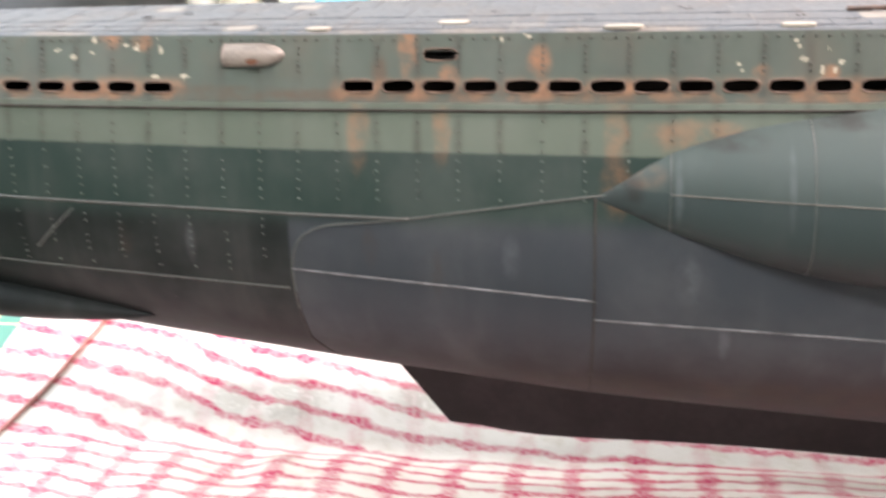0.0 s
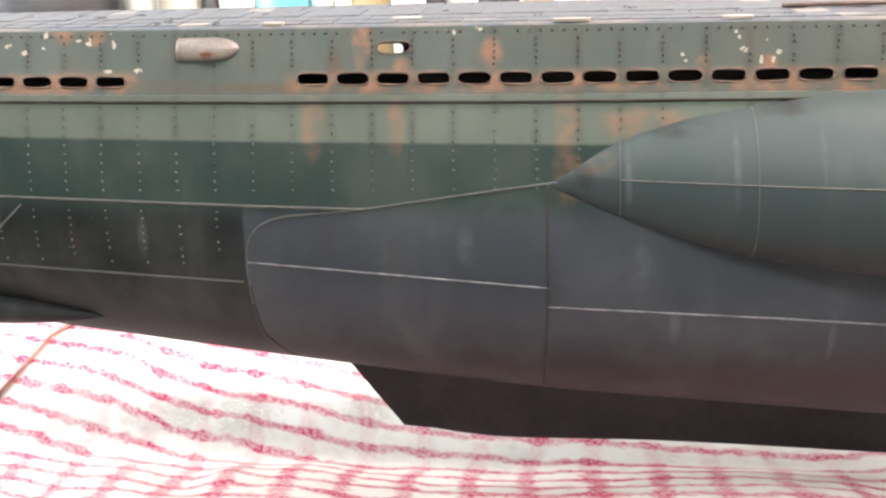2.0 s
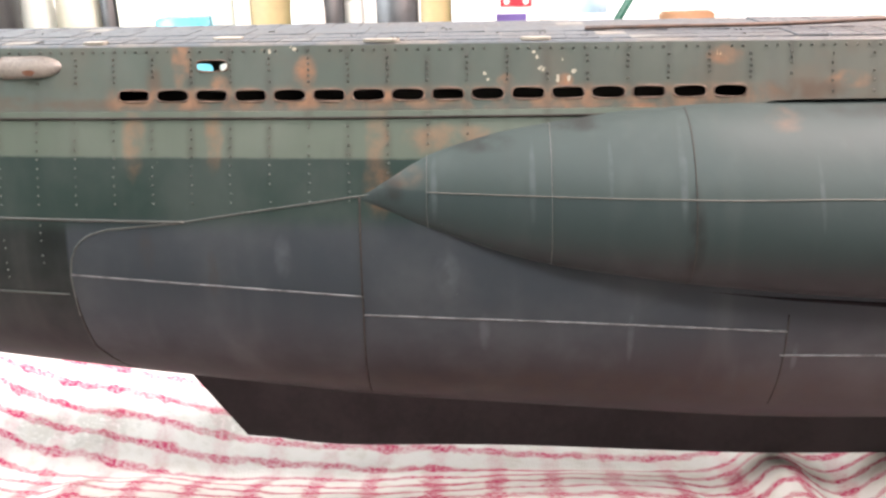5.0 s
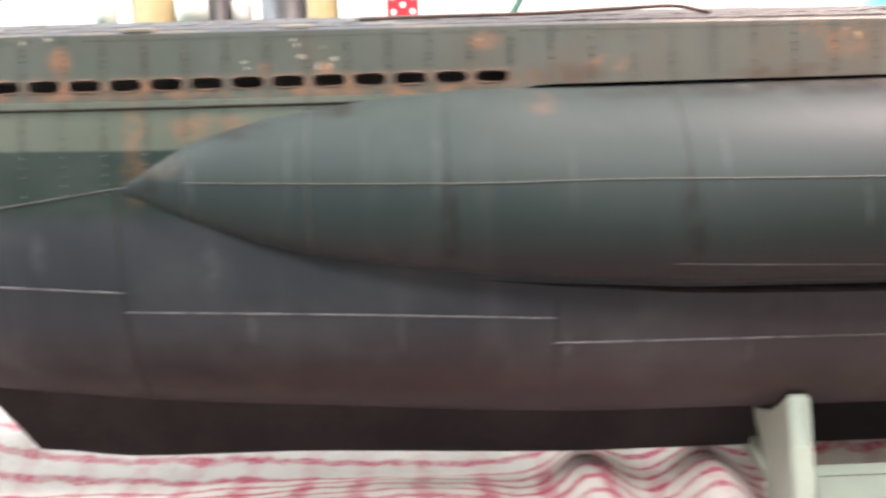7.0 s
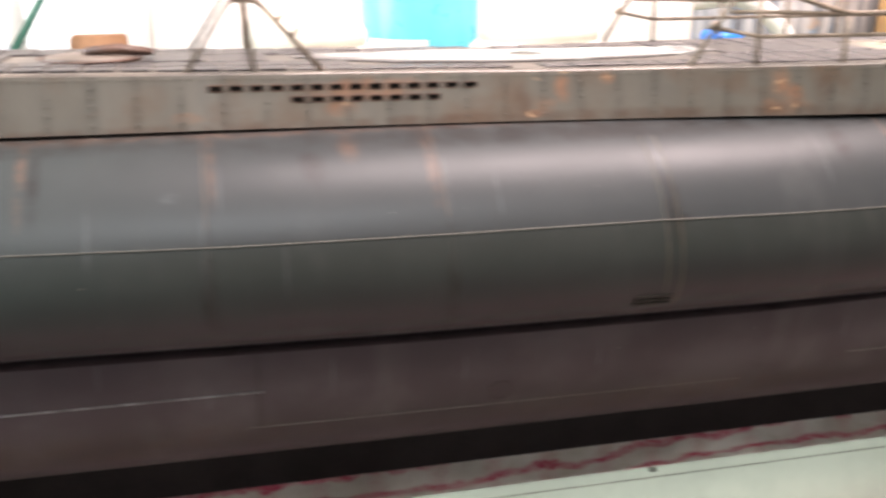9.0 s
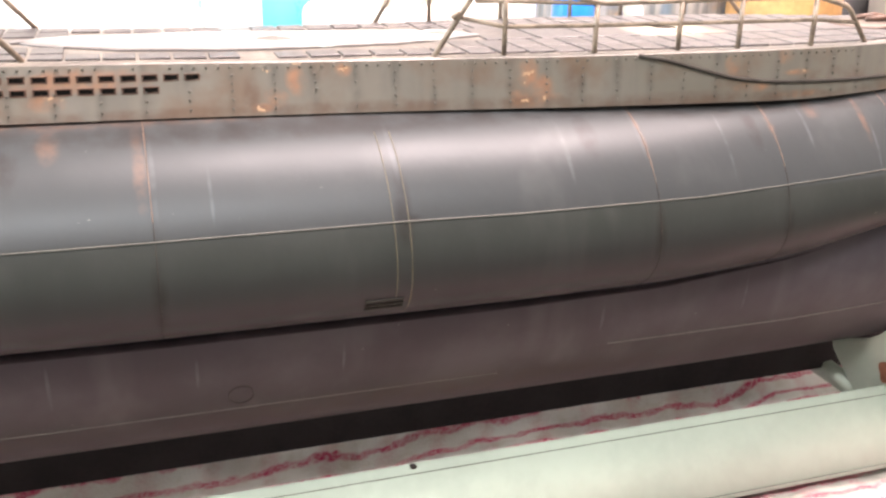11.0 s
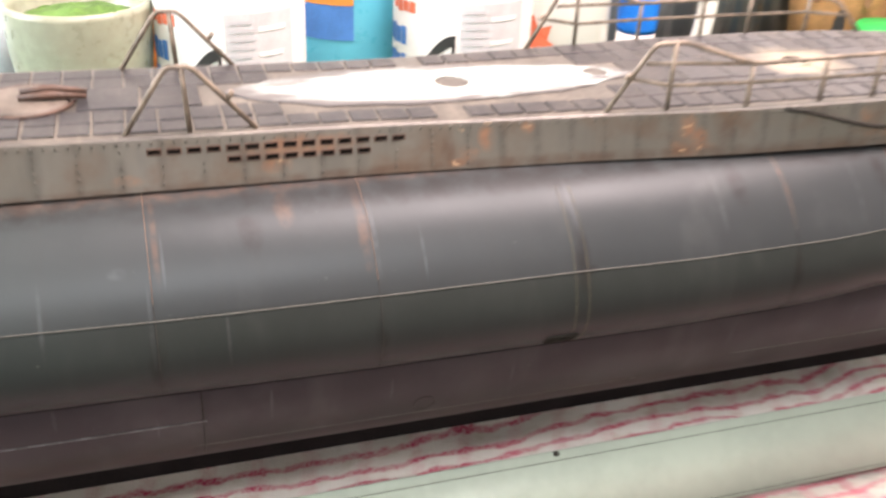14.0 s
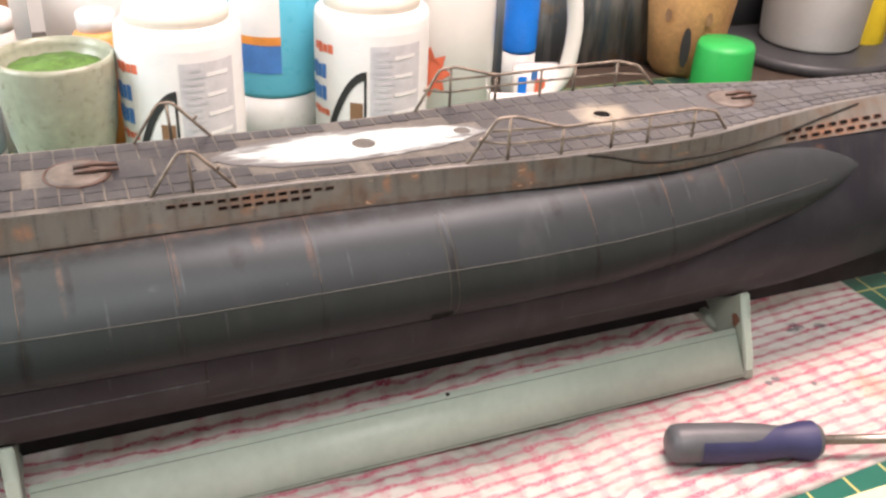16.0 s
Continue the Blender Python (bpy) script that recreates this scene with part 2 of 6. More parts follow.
M_CASING = hull_paint("casing_grey_paint", (0.066, 0.084, 0.071), (0.24, 0.26, 0.235), None, casing_rust, casing_chip, 0.5, 0.4, rusty=0.8, columns=0.5, grime=0.45, brown=0.7, brown_rows=casing_brown, flakes=casing_flake, slots=0.8, fade=(-0.42, -0.12, (0.138, 0.126, 0.106)))
hull_pale = ((-0.127, 0.081, 0.0007, 0.008), (-0.187, 0.088, 0.0008, 0.006), (-0.16, 0.078, 0.0006, 0.005), (-0.09, 0.080, 0.0006, 0.006), (-0.30, 0.079, 0.0010, 0.006), (-0.345, 0.085, 0.0012, 0.010), (-0.385, 0.088, 0.002, 0.008), (-0.395, 0.105, 0.004, 0.008), (-0.25, 0.075, 0.0007, 0.006), (-0.05, 0.079, 0.0006, 0.006), (0.03, 0.082, 0.0007, 0.006), (0.08, 0.085, 0.0006, 0.008), (-0.44, 0.110, 0.003, 0.007), (-0.53, 0.112, 0.002, 0.008))
hull_brown = ((-0.478, 0.112, 0.003, 0.007), (-0.55, 0.112, 0.003, 0.006), (-0.46, 0.105, 0.002, 0.009), (-0.36, 0.066, 0.12, 0.010), (-0.20, 0.062, 0.10, 0.009), (-0.02, 0.060, 0.10, 0.008))
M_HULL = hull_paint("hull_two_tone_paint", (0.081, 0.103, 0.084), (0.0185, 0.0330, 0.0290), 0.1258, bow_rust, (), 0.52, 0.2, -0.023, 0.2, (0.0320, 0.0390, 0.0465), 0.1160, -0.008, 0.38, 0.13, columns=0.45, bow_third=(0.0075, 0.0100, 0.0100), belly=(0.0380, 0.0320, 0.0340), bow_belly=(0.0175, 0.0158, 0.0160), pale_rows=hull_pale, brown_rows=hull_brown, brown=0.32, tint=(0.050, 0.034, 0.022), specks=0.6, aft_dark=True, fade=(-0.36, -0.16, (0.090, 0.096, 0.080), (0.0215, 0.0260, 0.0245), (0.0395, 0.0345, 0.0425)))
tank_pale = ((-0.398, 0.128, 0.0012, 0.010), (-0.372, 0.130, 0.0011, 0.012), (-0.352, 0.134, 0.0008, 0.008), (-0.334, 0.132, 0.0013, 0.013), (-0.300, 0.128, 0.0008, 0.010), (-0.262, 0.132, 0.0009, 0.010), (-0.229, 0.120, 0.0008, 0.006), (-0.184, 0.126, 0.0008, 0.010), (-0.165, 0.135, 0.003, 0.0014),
             (-0.158, 0.122, 0.0008, 0.012), (-0.1535, 0.136, 0.0006, 0.006), (-0.139, 0.118, 0.0007, 0.008), (-0.097, 0.136, 0.0009, 0.010), (-0.084, 0.132, 0.0006, 0.007), (-0.037, 0.138, 0.0012, 0.007), (0.012, 0.137, 0.0010, 0.010), (0.036, 0.139, 0.0006, 0.008), (0.064, 0.134, 0.0007, 0.010), (0.095, 0.138, 0.0008, 0.008), (0.120, 0.130, 0.0007, 0.010))
# stains and dark washes; the last three rows paint the casing overhang's shade
tank_stain_shade = ((-0.331, 0.116, 0.0030, 0.016), (-0.271, 0.115, 0.0038, 0.018), (-0.216, 0.114, 0.0036, 0.018), (-0.157, 0.112, 0.0030, 0.014), (-0.098, 0.110, 0.0026, 0.012), (0.037, 0.112, 0.0024, 0.012), (0.082, 0.114, 0.0026, 0.012), (-0.411, 0.127, 0.006, 0.006), (-0.386, 0.1395, 0.012, 0.003), (-0.362, 0.1440, 0.014, 0.0024), (-0.037, 0.126, 0.0030, 0.012), (-0.036, 0.1240, 0.0045, 0.0018), (-0.214, 0.139, 0.0022, 0.010), (-0.196, 0.139, 0.0020, 0.010), (-0.13, 0.141, 0.004, 0.007), (0.02, 0.139, 0.004, 0.006), (0.075, 0.139, 0.003, 0.008), (0.09, 0.1428, 0.09, 0.0030), (-0.05, 0.1440, 0.14, 0.0028), (-0.22, 0.1455, 0.10, 0.0024))
# the tank's low third tone puts its underside's shade into the colour
M_TANK = hull_paint("tank_two_tone_shaded", (0.039, 0.054, 0.052), (0.0295, 0.0420, 0.0420), 0.1232, tank_rust, (), 0.37, 0.16, -0.0115, 0.04, (0.0255, 0.0265, 0.0285), 0.1120, 0.0, 0.20, 0.08, columns=0.06, soft2=0.011, spec_up=0.18, bow_rough=0.16, pale_rows=tank_pale, brown_rows=tank_stain_shade, brown=0.6, tint=(0.017, 0.013, 0.012), specks=0.5, fade=(-0.32, -0.12, (0.0355, 0.0400, 0.0420), (0.0262, 0.0300, 0.0280), (0.0325, 0.0285, 0.0310)))
M_KEEL = simple("keel_black_paint", (0.0300, 0.0270, 0.0290), 0.75, var=0.2, spec=0.15)
M_WELD = simple("weld_bead_paint", (0.068, 0.070, 0.062), 0.5, var=0.25, scale=300)
M_WELD_DARK = simple("dark_weld_bead", (0.098, 0.104, 0.112), 0.34, var=0.6, scale=260)
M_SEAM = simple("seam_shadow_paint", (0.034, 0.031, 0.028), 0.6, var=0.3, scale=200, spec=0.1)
M_OLIVE = simple("stained_olive_weld", (0.075, 0.065, 0.038), 0.55, var=0.35, scale=200)
M_RIVET = simple("rivet_paint", (0.047, 0.050, 0.044), 0.34, var=0.3, scale=200)
# paler rivets for the dark hull: their highlights are in the colour
M_RIVETL = simple("rivet_highlight_paint", (0.070, 0.086, 0.080), 0.32, var=0.5, scale=300)
M_RIVETP = simple("dull_rivet_paint", (0.082, 0.076, 0.064), 0.5, var=0.3, scale=200)
M_BEAD = simple("pale_bead_paint", (0.046, 0.053, 0.050), 0.45, var=0.25, scale=220)
M_RUSTSEAM = simple("rust_tinted_seam", (0.105, 0.066, 0.045), 0.55, var=0.4, scale=160)
M_GROOVE = simple("stand_groove_shade", (0.17, 0.19, 0.16), 0.7, var=0.2, scale=120)
# black that stands in for the shade within openings
M_BLACK = simple("opening_shade_black", (0.008, 0.0075, 0.007), 0.9, var=0.1, spec=0.05)
M_RUSTD = simple("dark_rusted_metal", (0.085, 0.046, 0.032), 0.55, var=0.4, scale=200)
M_RUSTRIM = simple("rust_edge_paint", (0.105, 0.070, 0.052), 0.6, var=0.5, scale=260)
# near-black for the tank joint and the shade painted in with it
M_JOINT_SHADE = simple("joint_shade_wash", (0.0125, 0.0100, 0.0125), 0.8, var=0.3, scale=120, spec=0.05)
M_HATCH = simple("worn_hatch_paint", (0.115, 0.094, 0.078), 0.5, var=0.35, scale=140)
M_PRIMER = simple("rusty_inside", (0.16, 0.07, 0.04), 0.8, var=0.4, scale=200)


def seat_material():
    """Bare white plastic, brushed grey in from its rim."""
    m, nt, b = material("bare_white_styrene")
    co = coords(nt)
    xyz = nt.nodes.new("ShaderNodeSeparateXYZ")
    nt.links.new(co, xyz.inputs[0])
    dx = val(nt, val(nt, xyz.outputs["X"], "ADD", 0.060), "DIVIDE", 0.068)
    dy = val(nt, xyz.outputs["Y"], "DIVIDE", 0.0170)
    d = val(nt, val(nt, dx, "MULTIPLY", dx), "ADD", val(nt, dy, "MULTIPLY", dy))
    brush, fine = noise_tex(nt, co, 1.0, 5, (70, 260, 60)), noise_tex(nt, co, 300, 4)
    d = val(nt, d, "ADD", val(nt, val(nt, brush, "SUBTRACT", 0.5), "MULTIPLY", 1.3))
    white = mix(nt, ramp(nt, fine, 0.35, 0.7), (0.44, 0.48, 0.46), (0.33, 0.37, 0.355))
    nt.links.new(mix(nt, ramp(nt, d, 0.50, 0.92), white, (0.105, 0.100, 0.100)), b.inputs["Base Color"])
    b.inputs["Roughness"].default_value = 0.4
    bump(nt, b, fine, 0.1, 0.0004)
    return m


M_WHITE = seat_material()
M_RAIL = simple("rusty_rail_paint", (0.22, 0.175, 0.135), 0.45, var=0.45, scale=180, bumps=0.1)
M_STAND = simple("pale_green_stand_plastic", (0.43, 0.51, 0.44), 0.45, var=0.06, scale=25, bumps=0.03)
M_PAD = simple("worn_silver_fairing", (0.155, 0.14, 0.125), 0.42, var=0.35, scale=160)


def deck_material(name, bow, mid, aft, dust, amount):
    """Painted deck, bluish forward, dark and brown amidships, bleached aft."""
    m, nt, b = material(name)
    info = nt.nodes.new("ShaderNodeObjectInfo")
    geo = nt.nodes.new("ShaderNodeNewGeometry")
    pos = geo.outputs["Position"]
    xyz = nt.nodes.new("ShaderNodeSeparateXYZ")
    nt.links.new(pos, xyz.inputs[0])
    rnd = val(nt, val(nt, info.outputs["Random"], "ADD", geo.outputs["Random Per Island"]), "FRACT", 0.0)
    n1, n2, n3 = noise_tex(nt, pos, 55, 5), noise_tex(nt, pos, 500, 5), noise_tex(nt, pos, 1.0, 4, (330, 45, 45))
    base = mix(nt, ramp(nt, xyz.outputs["X"], -0.36, -0.20), bow, mid)
    base = mix(nt, ramp(nt, xyz.outputs["X"], -0.05, 0.11), base, aft)
    fore = ramp(nt, xyz.outputs["X"], -0.36, -0.20)
    dark = mix(nt, val(nt, val(nt, fore, "MULTIPLY", 0.28), "ADD", 0.10), base, (0.02, 0.018, 0.02))
    base = mix(nt, ramp(nt, rnd, 0.25, 0.95), dark, base)
    bare = val(nt, ramp(nt, rnd, 0.925, 0.93), "MULTIPLY", ramp(nt, xyz.outputs["X"], -0.33, -0.35))
    base = mix(nt, bare, base, (0.19, 0.185, 0.17))
    base = mix(nt, val(nt, ramp(nt, n1, 0.42, 0.68), "MULTIPLY", amount), base, dust)
    base = mix(nt, val(nt, ramp(nt, n3, 0.55, 0.72), "MULTIPLY", 0.3), base, dust)
    base = mix(nt, val(nt, ramp(nt, n2, 0.5, 0.75), "MULTIPLY", 0.35), base, (0.02, 0.02, 0.025))
    dx, dy = val(nt, xyz.outputs["X"], "SUBTRACT", 0.073), val(nt, xyz.outputs["Y"], "MULTIPLY", 1.0)
    d = val(nt, val(nt, val(nt, dx, "MULTIPLY", dx), "ADD", val(nt, dy, "MULTIPLY", dy)), "POWER", 0.5)
    d = val(nt, d, "ADD", val(nt, val(nt, n1, "SUBTRACT", 0.5), "MULTIPLY", 0.03))
    base = mix(nt, val(nt, ramp(nt, d, 0.020, 0.008), "MULTIPLY", 0.8), base, (0.33, 0.29, 0.22))
    nt.links.new(base, b.inputs["Base Color"])
    worn = ramp(nt, xyz.outputs["X"], -0.36, -0.18)
    nt.links.new(val(nt, val(nt, n2, "MULTIPLY", 0.25), "ADD", val(nt, 0.42, "SUBTRACT", val(nt, worn, "MULTIPLY", 0.17))), b.inputs["Roughness"])
    nt.links.new(val(nt, val(nt, worn, "MULTIPLY", 0.28), "ADD", 0.20), b.inputs["Specular IOR Level"])
    bump(nt, b, n2, 0.15, 0.0004)
    return m


M_DECK = deck_material("deck_base_wash", (0.084, 0.098, 0.110), (0.082, 0.074, 0.065), (0.155, 0.148, 0.138), (0.20, 0.175, 0.145), 0.5)
M_PANEL = deck_material("deck_slate_panels", (0.078, 0.092, 0.105), (0.027, 0.026, 0.030), (0.092, 0.092, 0.096), (0.085, 0.078, 0.072), 0.40)


def towel_material():
    m, nt, b = material("red_check_tea_towel")
    co = nt.nodes.new("ShaderNodeTexCoord").outputs["UV"]
    warp = nt.nodes.new("ShaderNodeTexNoise")
    warp.inputs["Scale"].default_value = 22
    nt.links.new(co, warp.inputs["Vector"])
    off = nt.nodes.new("ShaderNodeVectorMath")
    off.operation = "MULTIPLY_ADD"
    nt.links.new(warp.outputs["Color"], off.inputs[0])
    off.inputs[1].default_value = (0.010, 0.009, 0)
    small = nt.nodes.new("ShaderNodeTexNoise")
    small.inputs["Scale"].default_value = 210
    nt.links.new(co, small.inputs["Vector"])
    fray = nt.nodes.new("ShaderNodeVectorMath")
    fray.operation = "MULTIPLY_ADD"
    nt.links.new(small.outputs["Color"], fray.inputs[0])
    fray.inputs[1].default_value = (0.0062, 0.0052, 0)
    nt.links.new(co, fray.inputs[2])
    nt.links.new(fray.outputs[0], off.inputs[2])
    xyz = nt.nodes.new("ShaderNodeSeparateXYZ")
    nt.links.new(off.outputs[0], xyz.inputs[0])
    grid_size = {"X": 0.0205, "Y": 0.0125}

    def stripe(axis, width):
        u = val(nt, val(nt, val(nt, xyz.outputs[axis], "DIVIDE", grid_size[axis]), "ADD", 200.0), "FRACT", 0.0)
        u = val(nt, val(nt, val(nt, u, "ADD", 1.0), "FRACT", 0.0), "SUBTRACT", 0.5)
        return ramp(nt, val(nt, u, "ABSOLUTE", 0.0), width + 0.09, width - 0.08)

    weave = ramp(nt, noise_tex(nt, co, 620, 4), 0.30, 0.70)
    pos = nt.nodes.new("ShaderNodeSeparateXYZ")
    nt.links.new(coords(nt), pos.inputs[0])
    woven = val(nt, val(nt, val(nt, val(nt, ramp(nt, pos.outputs["Y"], 0.010, -0.008), "MULTIPLY", ramp(nt, pos.outputs["X"], -0.25, -0.29)), "MAXIMUM", val(nt, ramp(nt, pos.outputs["Y"], -0.045, -0.06), "MULTIPLY", 0.42)), "MULTIPLY", 0.54), "ADD", 0.24)
    blot = noise_tex(nt, co, 130, 4)
    along, across = stripe("Y", 0.145), stripe("X", 0.135)
    broken = ramp(nt, noise_tex(nt, co, 110, 4), 0.32, 0.62)
    faded = ramp(nt, noise_tex(nt, co, 16, 3), 0.3, 0.7)
    red = val(nt, val(nt, along, "MULTIPLY", 0.90), "ADD", val(nt, across, "MULTIPLY", woven))
    red = val(nt, red, "ADD", val(nt, val(nt, along, "MULTIPLY", across), "MULTIPLY", 0.35))
    red = val(nt, red, "MULTIPLY", val(nt, val(nt, broken, "MULTIPLY", 0.38), "ADD", 0.66), True)
    red = val(nt, red, "MULTIPLY", val(nt, val(nt, faded, "MULTIPLY", 0.35), "ADD", 0.70), True)
    red = val(nt, red, "MULTIPLY", val(nt, val(nt, weave, "MULTIPLY", 0.75), "ADD", 0.50), True)
    white = mix(nt, ramp(nt, blot, 0.45, 0.75), (0.70, 0.68, 0.65), (0.60, 0.57, 0.52))
    # near side dimmed towards the stern in colour, to imitate weaker light there
    dimmed = ramp(nt, val(nt, pos.outputs["X"], "ADD", val(nt, noise_tex(nt, co, 25, 4), "MULTIPLY", 0.12)), -0.22, 0.10)
    dimmed = val(nt, dimmed, "MULTIPLY", ramp(nt, pos.outputs["Y"], -0.036, -0.054))
    white = mix(nt, dimmed, white, mix(nt, ramp(nt, blot, 0.42, 0.7), (0.49, 0.465, 0.43), (0.40, 0.375, 0.34)))
    red = val(nt, red, "MULTIPLY", val(nt, 1.0, "SUBTRACT", val(nt, dimmed, "MULTIPLY", 0.20)))
    base = mix(nt, red, white, (0.50, 0.050, 0.125))
    inked = ((0.218, -0.024, 0.0060), (0.234, -0.028, 0.0050), (0.192, -0.073, 0.0036), (0.172, -0.062, 0.0034), (0.166, -0.064, 0.0030), (0.196, -0.092, 0.0020))
    brown = ((-0.533, 0.031, 0.016), (-0.555, 0.028, 0.012), (-0.527, -0.006, 0.009), (-0.485, 0.035, 0.014))
    for rows, amount, tone in ((inked, 0.85, (0.12, 0.12, 0.135)), (((0.222, -0.086, 0.016),), 0.45, (0.52, 0.25, 0.13)), (brown, 0.35, (0.30, 0.27, 0.22))):
        total = None
        for x, y, r in rows:
            dx, dy = val(nt, pos.outputs["X"], "SUBTRACT", x), val(nt, pos.outputs["Y"], "SUBTRACT", y)
            d = val(nt, val(nt, val(nt, dx, "MULTIPLY", dx), "ADD", val(nt, dy, "MULTIPLY", dy)), "POWER", 0.5)
            s = ramp(nt, val(nt, d, "ADD", val(nt, val(nt, blot, "SUBTRACT", 0.5), "MULTIPLY", r * 2.5)), r, r * 0.4)
            total = s if total is None else val(nt, total, "MAXIMUM", s)
        total = val(nt, total, "MULTIPLY", ramp(nt, noise_tex(nt, co, 500, 3), 0.32, 0.52))
        base = mix(nt, val(nt, total, "MULTIPLY", amount), base, tone)
    nt.links.new(base, b.inputs["Base Color"])
    b.inputs["Roughness"].default_value = 0.95
    b.inputs["Specular IOR Level"].default_value = 0.1
    bump(nt, b, noise_tex(nt, co, 900, 3), 0.45, 0.0008)
    return m


M_TOWEL = towel_material()


def mat_material():
    m, nt, b = material("green_cutting_mat")
    co = coords(nt)
    xyz = nt.nodes.new("ShaderNodeSeparateXYZ")
    nt.links.new(co, xyz.inputs[0])
    total = None
    for axis in ("X", "Y"):
        u = val(nt, val(nt, val(nt, xyz.outputs[axis], "DIVIDE", 0.0254), "ADD", 400.0), "FRACT", 0.0)
        s = ramp(nt, val(nt, val(nt, u, "SUBTRACT", 0.5), "ABSOLUTE", 0.0), 0.465, 0.475)
        total = s if total is None else val(nt, total, "MAXIMUM", s)
    n1 = noise_tex(nt, co, 40, 5)
    base = mix(nt, n1, (0.015, 0.13, 0.095), (0.03, 0.20, 0.14))
    nt.links.new(mix(nt, total, base, (0.62, 0.58, 0.22)), b.inputs["Base Color"])
    b.inputs["Roughness"].default_value = 0.6
    return m


M_MAT = mat_material()


# ---- mesh helpers ----
def mesh_of(name, bm, mat, smooth=True):
    me = bpy.data.meshes.new(name)
    bmesh.ops.recalc_face_normals(bm, faces=bm.faces)
    for f in bm.faces:
        f.smooth = smooth
    bm.to_mesh(me)
    bm.free()
    me.materials.append(mat)
    return me


def part(name, bm, mat, parent, label="", smooth=True):
    ob = new(name, mesh_of(name, bm, mat, smooth))
    ob.parent = parent
    if label:
        ob["label"] = label
    return ob


def raw(name, verts, faces, mat, parent, label="", smooth=True):
    me = bpy.data.meshes.new(name)
    me.from_pydata([tuple(v) for v in verts], [], faces)
    me.polygons.foreach_set("use_smooth", [smooth] * len(faces))
    me.materials.append(mat)
    me.update()
    ob = new(name, me)
    ob.parent = parent
    if label:
        ob["label"] = label
    return ob


def thing(name, label, category, group="", at=(0, 0, 0)):
    ob = new(name)
    ob.location = at
    return tagged(ob, label, category, group)


def grid_into(verts, faces, rows, closed=False):
    """Append a net of rows of points."""
    k, n = len(verts), len(rows[0])
    for r in rows:
        verts.extend(r)
    for i in range(len(rows) - 1):
        for j in range(n if closed else n - 1):
            a, b = k + i * n + j, k + i * n + (j + 1) % n
            faces.append((a, b, b + n, a + n))


def tube_into(verts, faces, path, radius, sides=6, cap=True):
    pts = [Vector(p) for p in path]
    rows = []
    side = None
    for i, p in enumerate(pts):
        d = (pts[min(i + 1, len(pts) - 1)] - pts[max(i - 1, 0)]).normalized()
        if side is None:
            side = d.orthogonal().normalized()
        side = (side - d * side.dot(d)).normalized()
        up = d.cross(side)
        r = radius[i] if isinstance(radius, (list, tuple)) else radius
        rows.append([p + (side * math.cos(a) + up * math.sin(a)) * r for a in [2 * math.pi * j / sides for j in range(sides)]])
    k = len(verts)
    grid_into(verts, faces, rows, True)
    if cap:
        faces.append(tuple(range(k + sides - 1, k - 1, -1)))
        faces.append(tuple(range(len(verts) - sides, len(verts))))


def tube(name, path, radius, mat, parent, label="", sides=8):
    v, f = [], []
    tube_into(v, f, path, radius, sides)
    return raw(name, v, f, mat, parent, label)


def rounded(points, n=5, size=0.3):
    """Round the inner corners of a polyline."""
    pts = [Vector(p) for p in points]
    out = [pts[0]]
    for a, b, c in zip(pts, pts[1:], pts[2:]):
        p, q = b.lerp(a, size), b.lerp(c, size)
        for i in range(n + 1):
            t = i / n
            out.append(p.lerp(b, t).lerp(b.lerp(q, t), t))
    return out + [pts[-1]]


def lathe(name, profile, mat, parent, label="", sides=40):
    """A turned body from (radius, z) rows."""
    v, f = [], []
    rows = [[(r * math.cos(a), r * math.sin(a), z) for a in [2 * math.pi * j / sides for j in range(sides)]] for r, z in profile]
    grid_into(v, f, rows, True)
    f.append(tuple(range(sides - 1, -1, -1)))
    f.append(tuple(range(len(v) - sides, len(v))))
    return raw(name, v, f, mat, parent, label)


def box_bm(sx, sy, sz, bev=0.0, centre=(0, 0, 0)):
    bm = bmesh.new()
    bmesh.ops.create_cube(bm, size=1)
    bmesh.ops.scale(bm, vec=(sx, sy, sz), verts=bm.verts)
    if bev:
        bmesh.ops.bevel(bm, geom=bm.edges[:], offset=bev, segments=2, affect="EDGES")
    bmesh.ops.translate(bm, vec=centre, verts=bm.verts)
    return bm


def curve(xs, ys, blur=0.012):
    """A smooth function through a table."""
    g = np.linspace(xs[0] - 0.05, xs[-1] + 0.05, 900)
    v = np.interp(g, xs, ys)
    w = np.exp(-0.5 * ((np.arange(-60, 61) * (g[1] - g[0])) / blur) ** 2)
    pad = np.pad(v, 60, mode="edge")
    s = np.convolve(pad, w / w.sum(), mode="valid")
    return lambda x: float(np.interp(x, g, s))


# ---- the hull's lines ----
XS = (-0.80, -0.74, -0.66, -0.58, -0.50, -0.42, -0.30, -0.10, 0.10, 0.20, 0.30, 0.42, 0.52, 0.60)
half_width = curve(XS, (0.002, 0.017, 0.030, 0.0395, 0.0455, 0.0485, 0.0505, 0.0505, 0.0505, 0.0485, 0.041, 0.028, 0.014, 0.002))
mid_z = curve(XS, (0.150, 0.135, 0.122, 0.113, 0.106, 0.099, 0.0915, 0.0905, 0.0905, 0.092, 0.100, 0.112, 0.122, 0.130))
low_z = curve(XS, (0.110, 0.095, 0.081, 0.0705, 0.060, 0.050, 0.0415, 0.0402, 0.0402, 0.0412, 0.050, 0.066, 0.085, 0.110))
